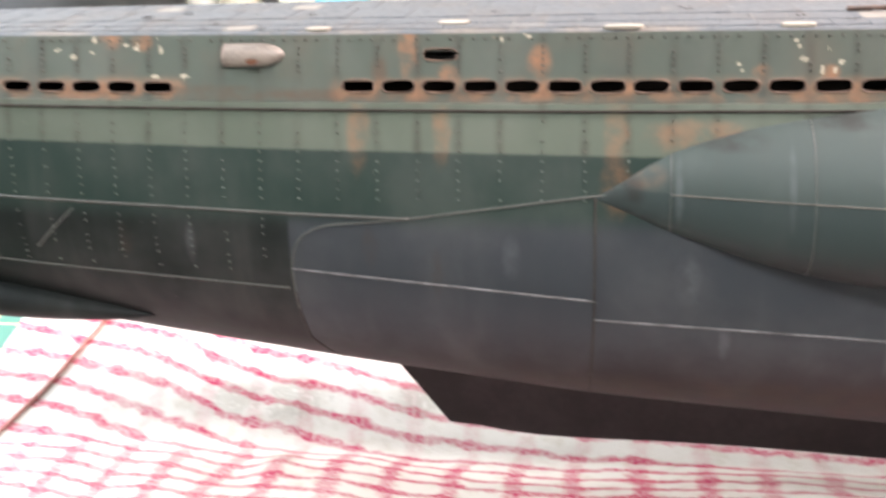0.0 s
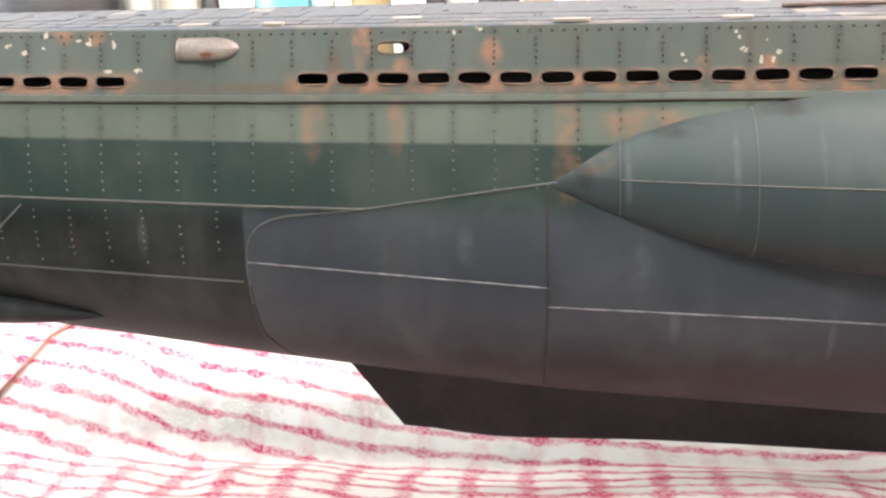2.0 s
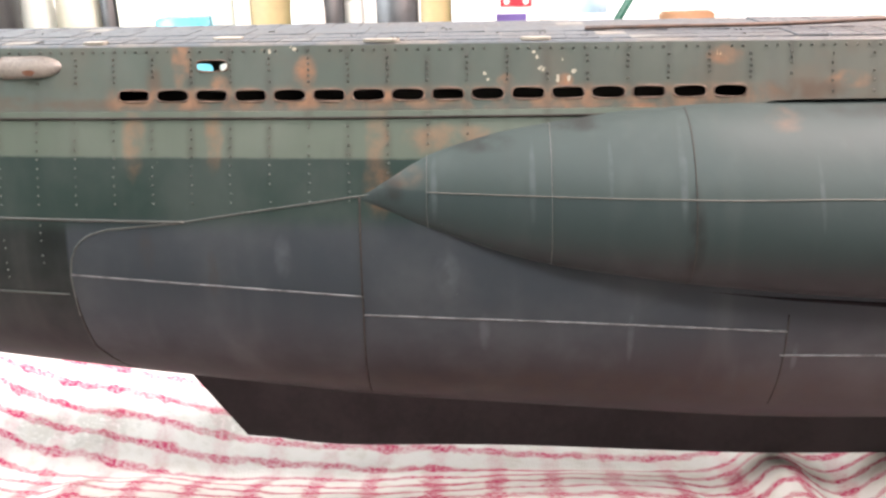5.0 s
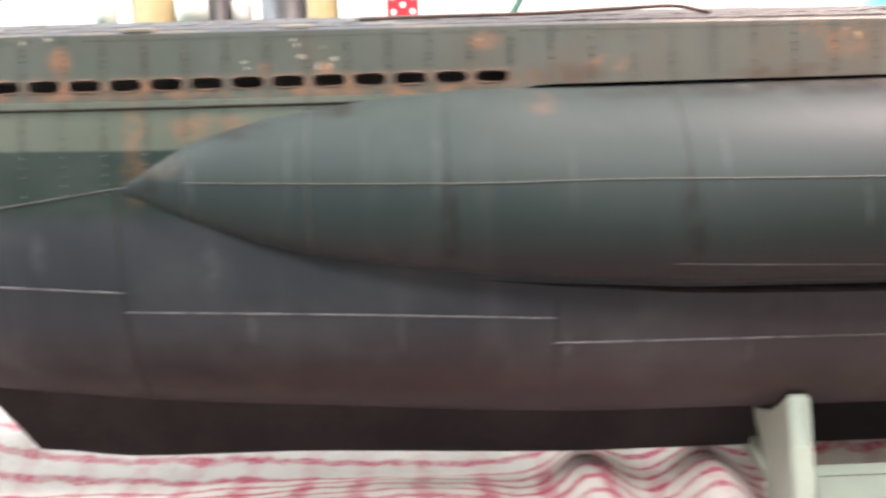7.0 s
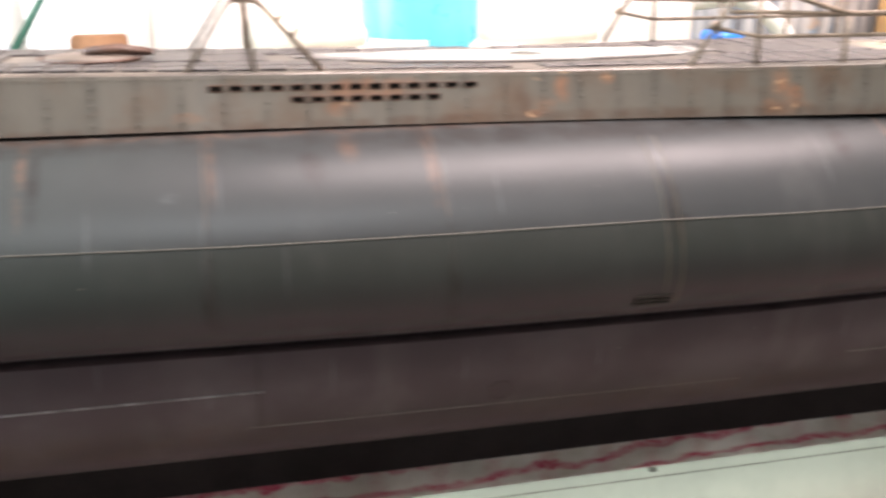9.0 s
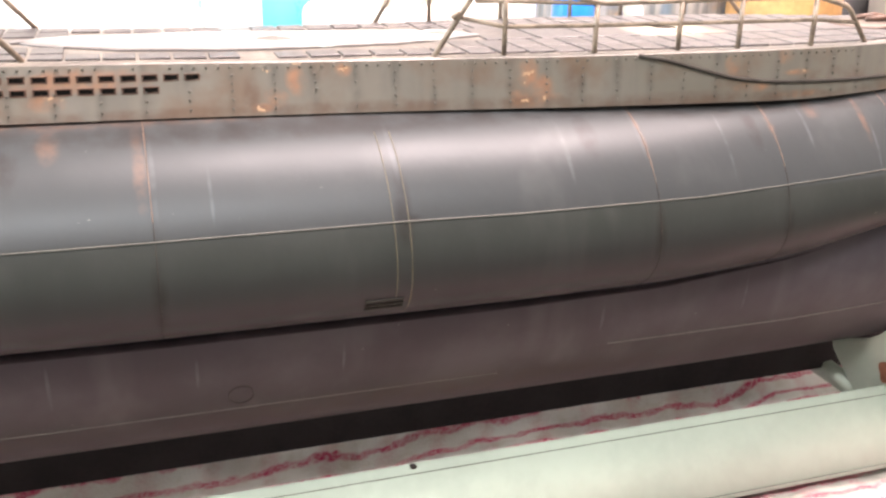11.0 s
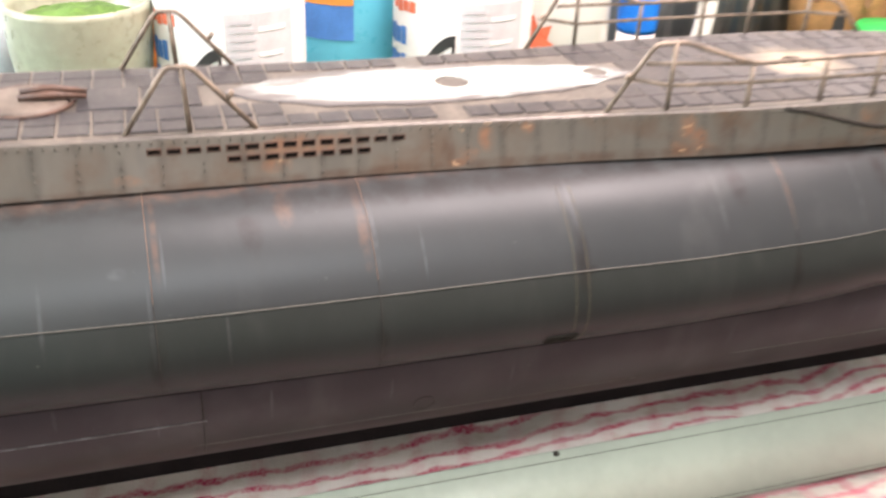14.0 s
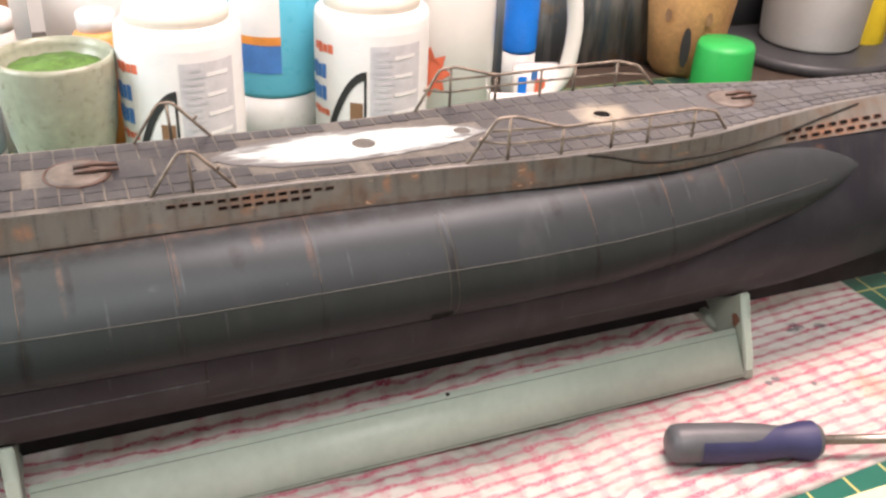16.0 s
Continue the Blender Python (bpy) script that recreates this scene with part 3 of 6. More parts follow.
top_y = curve((-0.80, -0.74, -0.66, -0.58, -0.50, -0.42, -0.322, -0.297, 0.14, 0.17, 0.30, 0.42, 0.52, 0.60),
              (0.002, 0.014, 0.025, 0.032, 0.0352, 0.0356, 0.0352, 0.0305, 0.0305, 0.0315, 0.028, 0.020, 0.010, 0.002), 0.006)
top_z = curve((-0.80, -0.74, -0.66, -0.58, -0.50, -0.42, -0.30, -0.10, 0.10, 0.20, 0.60), (0.1590, 0.1550, 0.1521, 0.1501, 0.1489, 0.1476, 0.1465, 0.146, 0.144, 0.145, 0.147))
deck_y = curve((-0.80, -0.74, -0.66, -0.58, -0.50, -0.42, -0.30, -0.09, -0.03, 0.02, 0.08, 0.11, 0.135, 0.167, 0.213, 0.25, 0.42, 0.60),
               (0.0015, 0.0105, 0.019, 0.0252, 0.0287, 0.0303, 0.0312, 0.0310, 0.0345, 0.0390, 0.0405, 0.0385, 0.0335, 0.027, 0.019, 0.016, 0.013, 0.001), 0.008)
deck_z = curve((-0.80, -0.66, -0.55, -0.47, -0.40, -0.30, -0.22, -0.15, -0.06, 0.10, 0.30, 0.60), (0.1710, 0.1675, 0.1662, 0.1653, 0.1646, 0.1633, 0.1620, 0.1605, 0.159, 0.159, 0.158, 0.157))
wall_y = curve((-0.80, -0.74, -0.66, -0.58, -0.50, -0.42, -0.30, -0.09, -0.03, 0.02, 0.08, 0.11, 0.135, 0.167, 0.213, 0.25, 0.42, 0.60),
               (0.0018, 0.0135, 0.024, 0.0310, 0.0342, 0.0346, 0.0345, 0.0345, 0.0370, 0.0405, 0.0415, 0.0395, 0.0350, 0.0315, 0.0310, 0.0305, 0.0200, 0.002), 0.008)
wall_z = curve((-0.80, -0.74, -0.66, -0.58, -0.50, -0.42, -0.3110, -0.3065, -0.15, 0.0, 0.10, 0.15, 0.20, 0.60), (0.1590, 0.1550, 0.1521, 0.1501, 0.1489, 0.1476, 0.1466, 0.1481, 0.1469, 0.1452, 0.1436, 0.1445, 0.145, 0.147), 0.0015)


def hull_point(x, s):
    """The near side's skin: s from 0 at the keel, 1 at the widest, to 2 at the top."""
    hw, zm, zb, yt, zt = half_width(x), mid_z(x), low_z(x), top_y(x), top_z(x)
    if s <= 1:
        a = s * math.pi / 2
        return Vector((x, -hw * math.sin(a), zm - (zm - zb) * math.cos(a)))
    u = s - 1
    return Vector((x, -(hw - (hw - yt) * u ** 1.6), zm + (zt - zm) * u))


def hull_y(x, z):
    hw, zm, zb, yt, zt = half_width(x), mid_z(x), low_z(x), top_y(x), top_z(x)
    if z <= zm:
        c = max(-1, min(1, (zm - z) / (zm - zb)))
        return hw * math.sin(math.acos(c))
    return hw - (hw - yt) * min(1, (z - zm) / (zt - zm)) ** 1.6


tank_top = curve((-0.4194, -0.4000, -0.3796, -0.3511, -0.3225, -0.2653, 0.0, 0.10, 0.150, 0.189, 0.211, 0.2200), (0.125, 0.1365, 0.1420, 0.1460, 0.1475, 0.1470, 0.1455, 0.1445, 0.1445, 0.141, 0.134, 0.129), 0.004)
tank_crease = curve((-0.4194, -0.4000, -0.3786, -0.3633, -0.3327, -0.3031, -0.2653, -0.1021, 0.0, 0.05, 0.094, 0.13, 0.170, 0.199, 0.2200), (0.125, 0.1165, 0.1085, 0.1045, 0.0995, 0.0960, 0.0932, 0.0898, 0.0892, 0.0900, 0.0938, 0.1000, 0.108, 0.117, 0.128), 0.004)
tank_out = curve((-0.4194, -0.4000, -0.3776, -0.3470, -0.3061, -0.2551, -0.2041, 0.0, 0.06, 0.10, 0.14, 0.187, 0.2200), (0.0, 0.0048, 0.0100, 0.0160, 0.0212, 0.0255, 0.0275, 0.0275, 0.0240, 0.0200, 0.0140, 0.0070, 0.0), 0.006)


def tank_low(x):
    return tank_crease(x) + 0.0032 * tank_out(x) / 0.0275


def tank_point(x, a):
    """Skin of the near saddle tank, a from -90 degrees (low) to 90 (top)."""
    zt, zb = tank_top(x), tank_low(x)
    f = (math.sin(a) + 1) / 2
    y = hull_y(x, zb) * (1 - f) + hull_y(x, zt) * f - 0.0008
    return Vector((x, -(y + tank_out(x) * max(0.0, math.cos(a)) ** (0.95 if a > 0 else 0.95 + 0.33 * min(1.0, -a))), zb + (zt - zb) * f))


def tank_at(x, z):
    zt, zb = tank_top(x), tank_low(x)
    return tank_point(x, math.asin(max(-1, min(1, 2 * (z - zb) / max(1e-5, zt - zb) - 1))))


def wall_point(x, v):
    """The near casing wall, v from 0 at its foot to 1 at the deck's edge."""
    return Vector((x, -(wall_y(x) + (deck_y(x) - wall_y(x)) * v), wall_z(x) + (deck_z(x) - wall_z(x)) * v))


def flip(p):
    return Vector((p[0], -p[1], p[2]))


# ---- the room ----
M_ROOM = simple("painted_plaster", (0.70, 0.68, 0.63), 0.85, var=0.05, scale=3)
M_BENCH = simple("brown_bench_wood", (0.075, 0.055, 0.042), 0.5, var=0.3, scale=12)
M_FLOORS = simple("grey_concrete_floor", (0.30, 0.29, 0.27), 0.8, var=0.2, scale=6)
X0, X1, Y0, Y1, ZF, ZC = -1.9, 2.1, -2.2, 0.78, -0.90, 1.55


def slab(name, lo, hi, mat, label, cat):
    bm = box_bm(hi[0] - lo[0], hi[1] - lo[1], hi[2] - lo[2], 0, [(a + b) / 2 for a, b in zip(lo, hi)])
    ob = new(name, mesh_of(name, bm, mat, False))
    return tagged(ob, label, cat, kind="structure")


slab("floor", (X0, Y0, ZF - 0.1), (X1, Y1, ZF), M_FLOORS, "grey concrete workshop floor under the bench", "floor")
slab("ceiling", (X0, Y0, ZC), (X1, Y1, ZC + 0.1), M_ROOM, "pale painted plaster ceiling above the bench", "ceiling")
slab("wall_north", (X0, Y1, ZF), (X1, Y1 + 0.1, ZC), M_ROOM, "pale painted plaster wall behind the bench", "wall")
M_FRAME = simple("white_window_frame", (0.75, 0.75, 0.73), 0.4, var=0.03)


def boxes(rows):
    bm = bmesh.new()
    for lo, hi in rows:
        m4 = Matrix.Translation([(p + q) / 2 for p, q in zip(lo, hi)]) @ Matrix.Diagonal((*[q - p for p, q in zip(lo, hi)], 1))
        bmesh.ops.create_cube(bm, size=1, matrix=m4)
    return bm


# opening for the unseen window, added to go with window_daylight
WY0, WY1, WZ0, WZ1 = -0.27, 0.75, 0.36, 1.44
bm = boxes((((X0 - 0.1, Y0 - 0.1, ZF), (X0, WY0, ZC)), ((X0 - 0.1, WY1, ZF), (X0, Y1 + 0.1, ZC)), ((X0 - 0.1, WY0, ZF), (X0, WY1, WZ0)), ((X0 - 0.1, WY0, WZ1), (X0, WY1, ZC))))
tagged(new("wall_west", mesh_of("wall_west", bm, M_ROOM, False)), "pale painted side wall with a window opening", "wall", kind="structure")
bm = boxes((((X0 - 0.06, WY0, WZ0), (X0 - 0.02, WY0 + 0.05, WZ1)), ((X0 - 0.06, WY1 - 0.05, WZ0), (X0 - 0.02, WY1, WZ1)), ((X0 - 0.06, WY0 + 0.05, WZ0), (X0 - 0.02, WY1 - 0.05, WZ0 + 0.05)), ((X0 - 0.06, WY0 + 0.05, WZ1 - 0.05), (X0 - 0.02, WY1 - 0.05, WZ1)), ((X0 - 0.06, 0.22, WZ0 + 0.05), (X0 - 0.02, 0.26, WZ1 - 0.05))))
tagged(new("window_1", mesh_of("window_1", bm, M_FRAME, False)), "unseen white framed window added in the side wall", "window", kind="structure")
slab("wall_south", (X0, Y0 - 0.1, ZF), (X1, Y0, ZC), M_ROOM, "pale painted plaster wall opposite the bench", "wall")
slab("wall_east", (X1, Y0 - 0.1, ZF), (X1 + 0.1, Y1 + 0.1, ZC), M_ROOM, "pale painted plaster side wall", "wall")

TABLE = 0.004
bench = thing("workbench", "brown wooden workbench with a worn top", "workbench")
part("bench_top", box_bm(3.2, 0.95, 0.04, 0.004, (0.0, 0.27, TABLE - 0.020)), M_BENCH, bench)
for lx in (-1.5, 1.5):
    for ly in (-0.12, 0.68):
        part("bench_leg", box_bm(0.07, 0.07, -ZF - 0.036, 0.004, (lx, ly, (ZF - 0.036) / 2)), M_BENCH, bench)

cutting_mat = thing("cutting_mat", "green cutting mat printed with a yellow grid", "cutting mat")
part("mat_sheet", box_bm(1.32, 0.60, 0.003, 0.001, (-0.22, 0.11, TABLE + 0.0016)), M_MAT, cutting_mat)
M_CREAM = simple("cream_printed_border", (0.66, 0.58, 0.34), 0.6, var=0.08, scale=40)

# ---- the towel ----
def ease(t):
    t = max(0.0, min(1.0, t))
    return t * t * (3 - 2 * t)


def towel_height(x, y):
    h = 0.0095 + 0.0008 * math.sin(31 * x + 9 * y) + 0.0016 * noise.noise(Vector((x * 14, y * 18, 0.3)))
    h += 0.0008 * noise.noise(Vector((x * 45, y * 60, 4.1))) + 0.0003 * noise.noise(Vector((x * 170, y * 170, 2.2)))
    # the far side lies over something and rises towards its edge at the bow
    up = max(0.0, min(1.0, (-x - 0.33) / 0.28)) * max(0.0, min(1.0, (y - 0.004) / 0.062))
    h += 0.0200 * up
    # a soft ridge on the near side of the keel's forward end, falling towards it
    near = ease((-x - 0.28) / 0.05) * ease((x + 0.62) / 0.14) * max(0.0, 0.008 - y)
    h += 0.33 * min(near, 0.030) + 0.0011 * ease(near / 0.01) * math.sin(62 * x + 14 * y + 2 * math.sin(23 * x))
    # the cloth is ruffled between the legs of the stand
    between = ease((x + 0.225) / 0.02) * ease((0.15 - x) / 0.02)
    wave = 0.0025 * math.sin(24 * x) + 0.0015 * math.sin(61 * x)
    h += between * (0.0062 * math.exp(-((y - 0.016 - wave) / 0.011) ** 2) + 0.0050 * math.exp(-((y + 0.037 - wave) / 0.007) ** 2))
    h += between * 0.0022 * (noise.noise(Vector((x * 38, y * 95, 7.7))) + 0.6 * noise.noise(Vector((x * 95, y * 150, 1.7))))
    # soft folds gathered at the forward end of the stand
    for cx, cy, sx, sy, amp in ((-0.288, -0.020, 0.0130, 0.042, 0.0140), (-0.249, -0.020, 0.0125, 0.042, 0.0150), (-0.527, -0.012, 0.008, 0.012, 0.0035), (-0.60, -0.02, 0.05, 0.03, 0.003)):
        h += amp * math.exp(-((x - cx) / sx) ** 2 - ((y - cy) / sy) ** 2)
    return h


def towel_far_edge(x):
    return 0.094 - 0.018 * ease((x + 0.64) / 0.09) + 0.066 * ease((x + 0.50) / 0.16)


def build_towel():
    v, f, rows = [], [], []
    nx, ny = 330, 120
    for i in range(nx + 1):
        s = i / nx
        row = []
        for j in range(ny + 1):
            t = j / ny
            x = -0.677 + 0.972 * s + 0.004 * math.sin(9 * t)
            y0 = -0.141 + 0.0035 * ease((x - 0.12) / 0.06) + 0.0015 * math.sin(14 * s)
            y = y0 + (towel_far_edge(x) - y0) * t
            edge = min(s * nx, (1 - s) * nx, t * ny, (1 - t) * ny)
            h = towel_height(x, y)
            if edge < 2:
                h = TABLE + 0.0036 + (h - TABLE - 0.0036) * edge / 2
            row.append(Vector((x, y, max(h, TABLE + 0.0036))))
        rows.append(row)
    grid_into(v, f, rows)
    # the weave follows the cloth's own length along and across
    flat = np.array([[tuple(p) for p in r] for r in rows])
    across = np.concatenate([np.zeros((nx + 1, 1)), np.cumsum(np.linalg.norm(np.diff(flat, axis=1)[..., 1:], axis=2), axis=1)], axis=1)
    across += flat[:, :1, 1] - 0.004
    along = np.concatenate([np.zeros((1, ny + 1)), np.cumsum(np.linalg.norm(np.diff(flat, axis=0)[..., [0, 2]], axis=2), axis=0)], axis=0) - 0.677
    px = flat[..., 0]
    near = np.maximum(0, 0.006 - flat[..., 1])
    across += 0.20 * np.minimum(0, px + 0.42) - 0.6 * near - 0.10 * np.maximum(0, px + 0.10)
    along += 0.4822 + 0.12 * flat[..., 1] * np.clip(px * 4, 0, 1)
    us, vs = along.ravel(), across.ravel()
    me = bpy.data.meshes.new("tea_towel")
    me.from_pydata(v, [], f)
    me.polygons.foreach_set("use_smooth", [True] * len(f))
    me.materials.append(M_TOWEL)
    uv = me.uv_layers.new(name="weave")
    for loop in me.loops:
        k = loop.vertex_index
        uv.data[loop.index].uv = (us[k], vs[k])
    ob = new("tea_towel", me)
    mod = ob.modifiers.new("thickness", "SOLIDIFY")
    mod.thickness, mod.offset = 0.0012, 1.0
    return tagged(ob, "white cotton tea towel with a red check, creased", "towel")


build_towel()

# ---- the submarine model ----
sub = thing("submarine_model", "weathered grey scale model submarine without its tower, rust streaked", "model submarine")

STATIONS = [-0.80 + 1.40 * i / 200 for i in range(201)]
v, f, rows = [], [], []
for x in STATIONS:
    near = [hull_point(x, 2 - 2 * j / 30) for j in range(31)]
    rows.append(near + [flip(p) for p in reversed(near[:-1])])
grid_into(v, f, rows)
hull = raw("hull", v, f, M_HULL, sub)

for side in (1, -1):
    v, f, rows = [], [], []
    for i in range(131):
        x = -0.4190 + 0.6388 * (i / 130)
        r = [tank_point(x, math.radians(-90 + 180 * j / 28)) for j in range(29)]
        rows.append([Vector((p.x, p.y * side, p.z)) for p in r])
    grid_into(v, f, rows)
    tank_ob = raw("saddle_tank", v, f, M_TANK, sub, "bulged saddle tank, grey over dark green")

# keel
v, f, rows = [], [], []
for i in range(81):
    x = -0.466 + 0.81 * i / 80
    zb = 0.0250 + 0.0040 * ease((-x - 0.28) / 0.12) + 0.004 * math.exp(-((x + 0.466) / 0.02) ** 2)
    zt = low_z(x) + 0.008
    dx = -0.021 if i == 0 else 0
    rows.append([Vector((x + dx, -0.009, zt)), Vector((x, -0.008, zb + 0.001)), Vector((x, -0.007, zb)), Vector((x, 0.007, zb)), Vector((x, 0.008, zb + 0.001)), Vector((x + dx, 0.009, zt))])
grid_into(v, f, rows)
f.append((0, 1, 2, 3, 4, 5))
raw("keel", v, f, M_KEEL, sub, "black box keel", smooth=False)

# casing walls with flood openings
SLOT = 0.01083


def slot_cells():
    """(x0, x1, v centre, half length, half height in v) of the openings."""
    cells = []
    for i in range(16):
        cells.append((-0.4807 + i * SLOT, 0.238, 0.0043, 0.090))
    for i in range(6):
        cells.append((-0.5378 - i * SLOT, 0.200, 0.0043, 0.085))
    return cells


def punch(v, f, at, a, b, cx, cv, hx, hv, va, vb):
    """One panel of wall from a to b with a round-ended opening."""
    ring, outer = [], []
    for j in range(24):
        ang = 2 * math.pi * j / 24
        c, s = math.cos(ang), math.sin(ang)
        ring.append((cx + hx * math.copysign(abs(c) ** 0.45, c), cv + hv * math.copysign(abs(s) ** 0.7, s)))
        k = 1 / max(abs(c), abs(s))
        ux, uv = c * k, s * k
        outer.append((cx + (ux * (b - cx) if ux > 0 else -ux * (a - cx)), cv + (uv * (vb - cv) if uv > 0 else -uv * (va - cv))))
    grid_into(v, f, [[at(*p) for p in outer], [at(*p) for p in ring]], True)
    grid_into(v, f, [[at(*p) for p in ring], [at(*p, 0.0005) for p in ring]], True)


VENT = (-0.4590, 0.70, 0.0043, 0.085)


def wall_with_openings(name, x_from, x_to, cells, side, parent, mat):
    """A wall net; round-ended openings (x, v, half x, half v) are cut out of it, with a lip behind."""
    v, f, lips = [], [], []
    spans, cursor = [], x_from
    for cx, cv, hx, hv in sorted(cells):
        if cx - SLOT / 2 > cursor + 1e-5:
            spans.append((cursor, cx - SLOT / 2, None))
        spans.append((max(cursor, cx - SLOT / 2), cx + SLOT / 2, (cx, cv, hx, hv)))
        cursor = cx + SLOT / 2
    spans.append((cursor, x_to, None))

    def at(x, t, deep=0.0):
        p = wall_point(x, t)
        return Vector((p.x, (p.y + deep) * side, p.z))

    for a, b, hole in spans:
        if hole is None:
            n = max(1, int((b - a) / 0.006))
            grid_into(v, f, [[at(a + (b - a) * i / n, t / 8) for t in range(9)] for i in range(n + 1)])
            continue
        cx, cv, hx, hv = hole
        va, vb = max(0.0, cv - 0.19), cv + 0.19
        if abs(cx - VENT[0]) > 0.003 or side < 0:
            grid_into(v, f, [[at(x, vb + (1 - vb) * t / 5) for t in range(6)] for x in (a, (a + b) / 2, b)])
        holes = [(cx, cv, hx, hv, va, vb)]
        if abs(cx - VENT[0]) <= 0.003 and side > 0:
            holes.append((cx + 0.0003, VENT[1], VENT[2], VENT[3], vb, 1.0))
        for hole in holes:
            punch(v, f, at, a, b, *hole)
        if va > 0:
            grid_into(v, f, [[at(x, va * t) for t in range(2)] for x in (a, b)])
    return raw(name, v, f, mat, parent)


for side in (1, -1):
    cells = slot_cells() if side > 0 else [(x, v - 0.07, hx, hv * 1.1) for x, v, hx, hv in slot_cells()]
    wall_with_openings("casing_wall", -0.80, 0.60, cells, side, sub, M_CASING)

# rusty lips round the forward openings
RIM_ROWS = [(x, vc, hx, hv) for x, vc, hx, hv in slot_cells()] + [(VENT[0] + 0.0003, VENT[1], VENT[2], VENT[3])]
for x, vc, hx, hv in RIM_ROWS:
    ring = []
    for j in range(25):
        ang = 2 * math.pi * j / 24
        c, s = math.cos(ang), math.sin(ang)
        p = wall_point(x + (hx + 0.0001) * math.copysign(abs(c) ** 0.45, c), vc + (hv + 0.004) * math.copysign(abs(s) ** 0.7, s))
        ring.append(p + Vector((0, -0.00004, 0)))
    tube("slot_rim", ring, [0.00024 + 0.0001 * math.sin(7 * x * 300 + j) for j in range(25)], M_RUSTRIM, sub, "rust-edged lip", 5)

# black sheets added inside the casing, so that the openings look shaded
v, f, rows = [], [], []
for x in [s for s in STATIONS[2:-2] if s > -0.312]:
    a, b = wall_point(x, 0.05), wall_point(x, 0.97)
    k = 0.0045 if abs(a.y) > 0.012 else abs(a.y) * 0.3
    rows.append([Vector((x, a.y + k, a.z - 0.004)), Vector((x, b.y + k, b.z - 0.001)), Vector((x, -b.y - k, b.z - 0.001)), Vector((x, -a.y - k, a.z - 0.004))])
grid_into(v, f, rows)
raw("casing_shade_sheet", v, f, M_BLACK, sub, "black sheet standing in for shade inside the casing", smooth=False)
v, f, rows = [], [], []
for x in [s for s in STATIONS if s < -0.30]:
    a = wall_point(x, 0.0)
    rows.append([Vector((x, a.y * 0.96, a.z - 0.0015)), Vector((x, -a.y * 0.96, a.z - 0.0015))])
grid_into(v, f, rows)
raw("floor_shade_sheet", v, f, M_BLACK, sub, "low black sheet standing in for shade inside the casing", smooth=False)

# deck plate with a slight camber and rounded edge
v, f, rows = [], [], []
for x in STATIONS:
    hw, z = deck_y(x), deck_z(x)
    prof = [(-1.0, -0.0004), (-0.985, 0.0003), (-0.95, 0.0006), (-0.5, 0.0008), (0, 0.001), (0.5, 0.0008), (0.95, 0.0006), (0.985, 0.0003), (1.0, -0.0004)]
    rows.append([Vector((x, hw * s, z + dz)) for s, dz in prof])
grid_into(v, f, rows)
raw("deck_plate", v, f, M_DECK, sub, "stained buff deck", smooth=True)


def deck_top(x, y):
    return deck_z(x) + 0.001 - 0.0002 * min(1, abs(y) / 0.02)


# ledge under the openings, at bow
for side in (1, -1):
    v, f = [], []
    path = [wall_point(-0.78 + 0.452 * i / 60, -0.02) for i in range(61)]
    tube_into(v, f, [Vector((p.x, (p.y - 0.0002) * side, p.z - 0.0004)) for p in path], 0.0008, 6)
    raw("ledge_strip", v, f, M_CASING, sub)
    v, f = [], []
    tube_into(v, f, [Vector((p.x, -(hull_y(p.x, p.z - 0.0013) + 0.0002) * side, p.z - 0.0013)) for p in path], 0.00042, 5)
    raw("ledge_groove", v, f, M_SEAM, sub, "dark seam line")


def line_on(name, pts, surface, radius, mat, n=30, label="", lift=0.0):
    """A bead laid on a skin through (x, z) points."""
    path = []
    for (xa, za), (xb, zb) in zip(pts, pts[1:]):
        k = max(2, int(n * math.hypot(xb - xa, zb - za) / 0.05))
        for i in range(k):
            t = i / k
            path.append((xa + (xb - xa) * t, za + (zb - za) * t))
    path.append(pts[-1])
    out = []
    for x, z in path:
        p = surface(x, z)
        out.append(Vector((p[0], p[1] - lift, p[2])))
    return tube(name, out, radius, mat, sub, label, 6)


def on_hull(x, z):
    return Vector((x, -hull_y(x, z), z))


W = 0.00032
line_on("tank_weld", [(-0.400, 0.1274), (-0.34, 0.1272), (-0.28, 0.1269), (-0.20, 0.1257), (-0.15, 0.1244), (-0.10, 0.1239), (-0.04, 0.1237), (0.05, 0.1224), (0.12, 0.1235), (0.19, 0.1265)], tank_at, 0.00022, M_WELD, label="dull weld bead along the tank")
line_on("tank_low_weld", [(-0.275, 0.1055), (-0.209, 0.1035)], tank_at, 0.0002, M_BEAD)
line_on("bow_seam", [(-0.70, 0.128), (-0.60, 0.1235), (-0.532, 0.1215), (-0.467, 0.1195)], on_hull, 0.00045, M_BEAD)
line_on("plate_edge", [(-0.5005, 0.092), (-0.5005, 0.105), (-0.4998, 0.1095), (-0.4985, 0.1125), (-0.4965, 0.1148), (-0.4935, 0.1165), (-0.489, 0.1177), (-0.470, 0.1192), (-0.445, 0.1225), (-0.421, 0.1255), (-0.414, 0.1262)], on_hull, 0.00030, M_BEAD)
line_on("plate_edge", [(-0.5795, 0.1082), (-0.5655, 0.1205)], on_hull, 0.0003, M_BEAD)
line_on("plate_edge", [(-0.5005, 0.105), (-0.418, 0.0985)], on_hull, W, M_WELD_DARK)
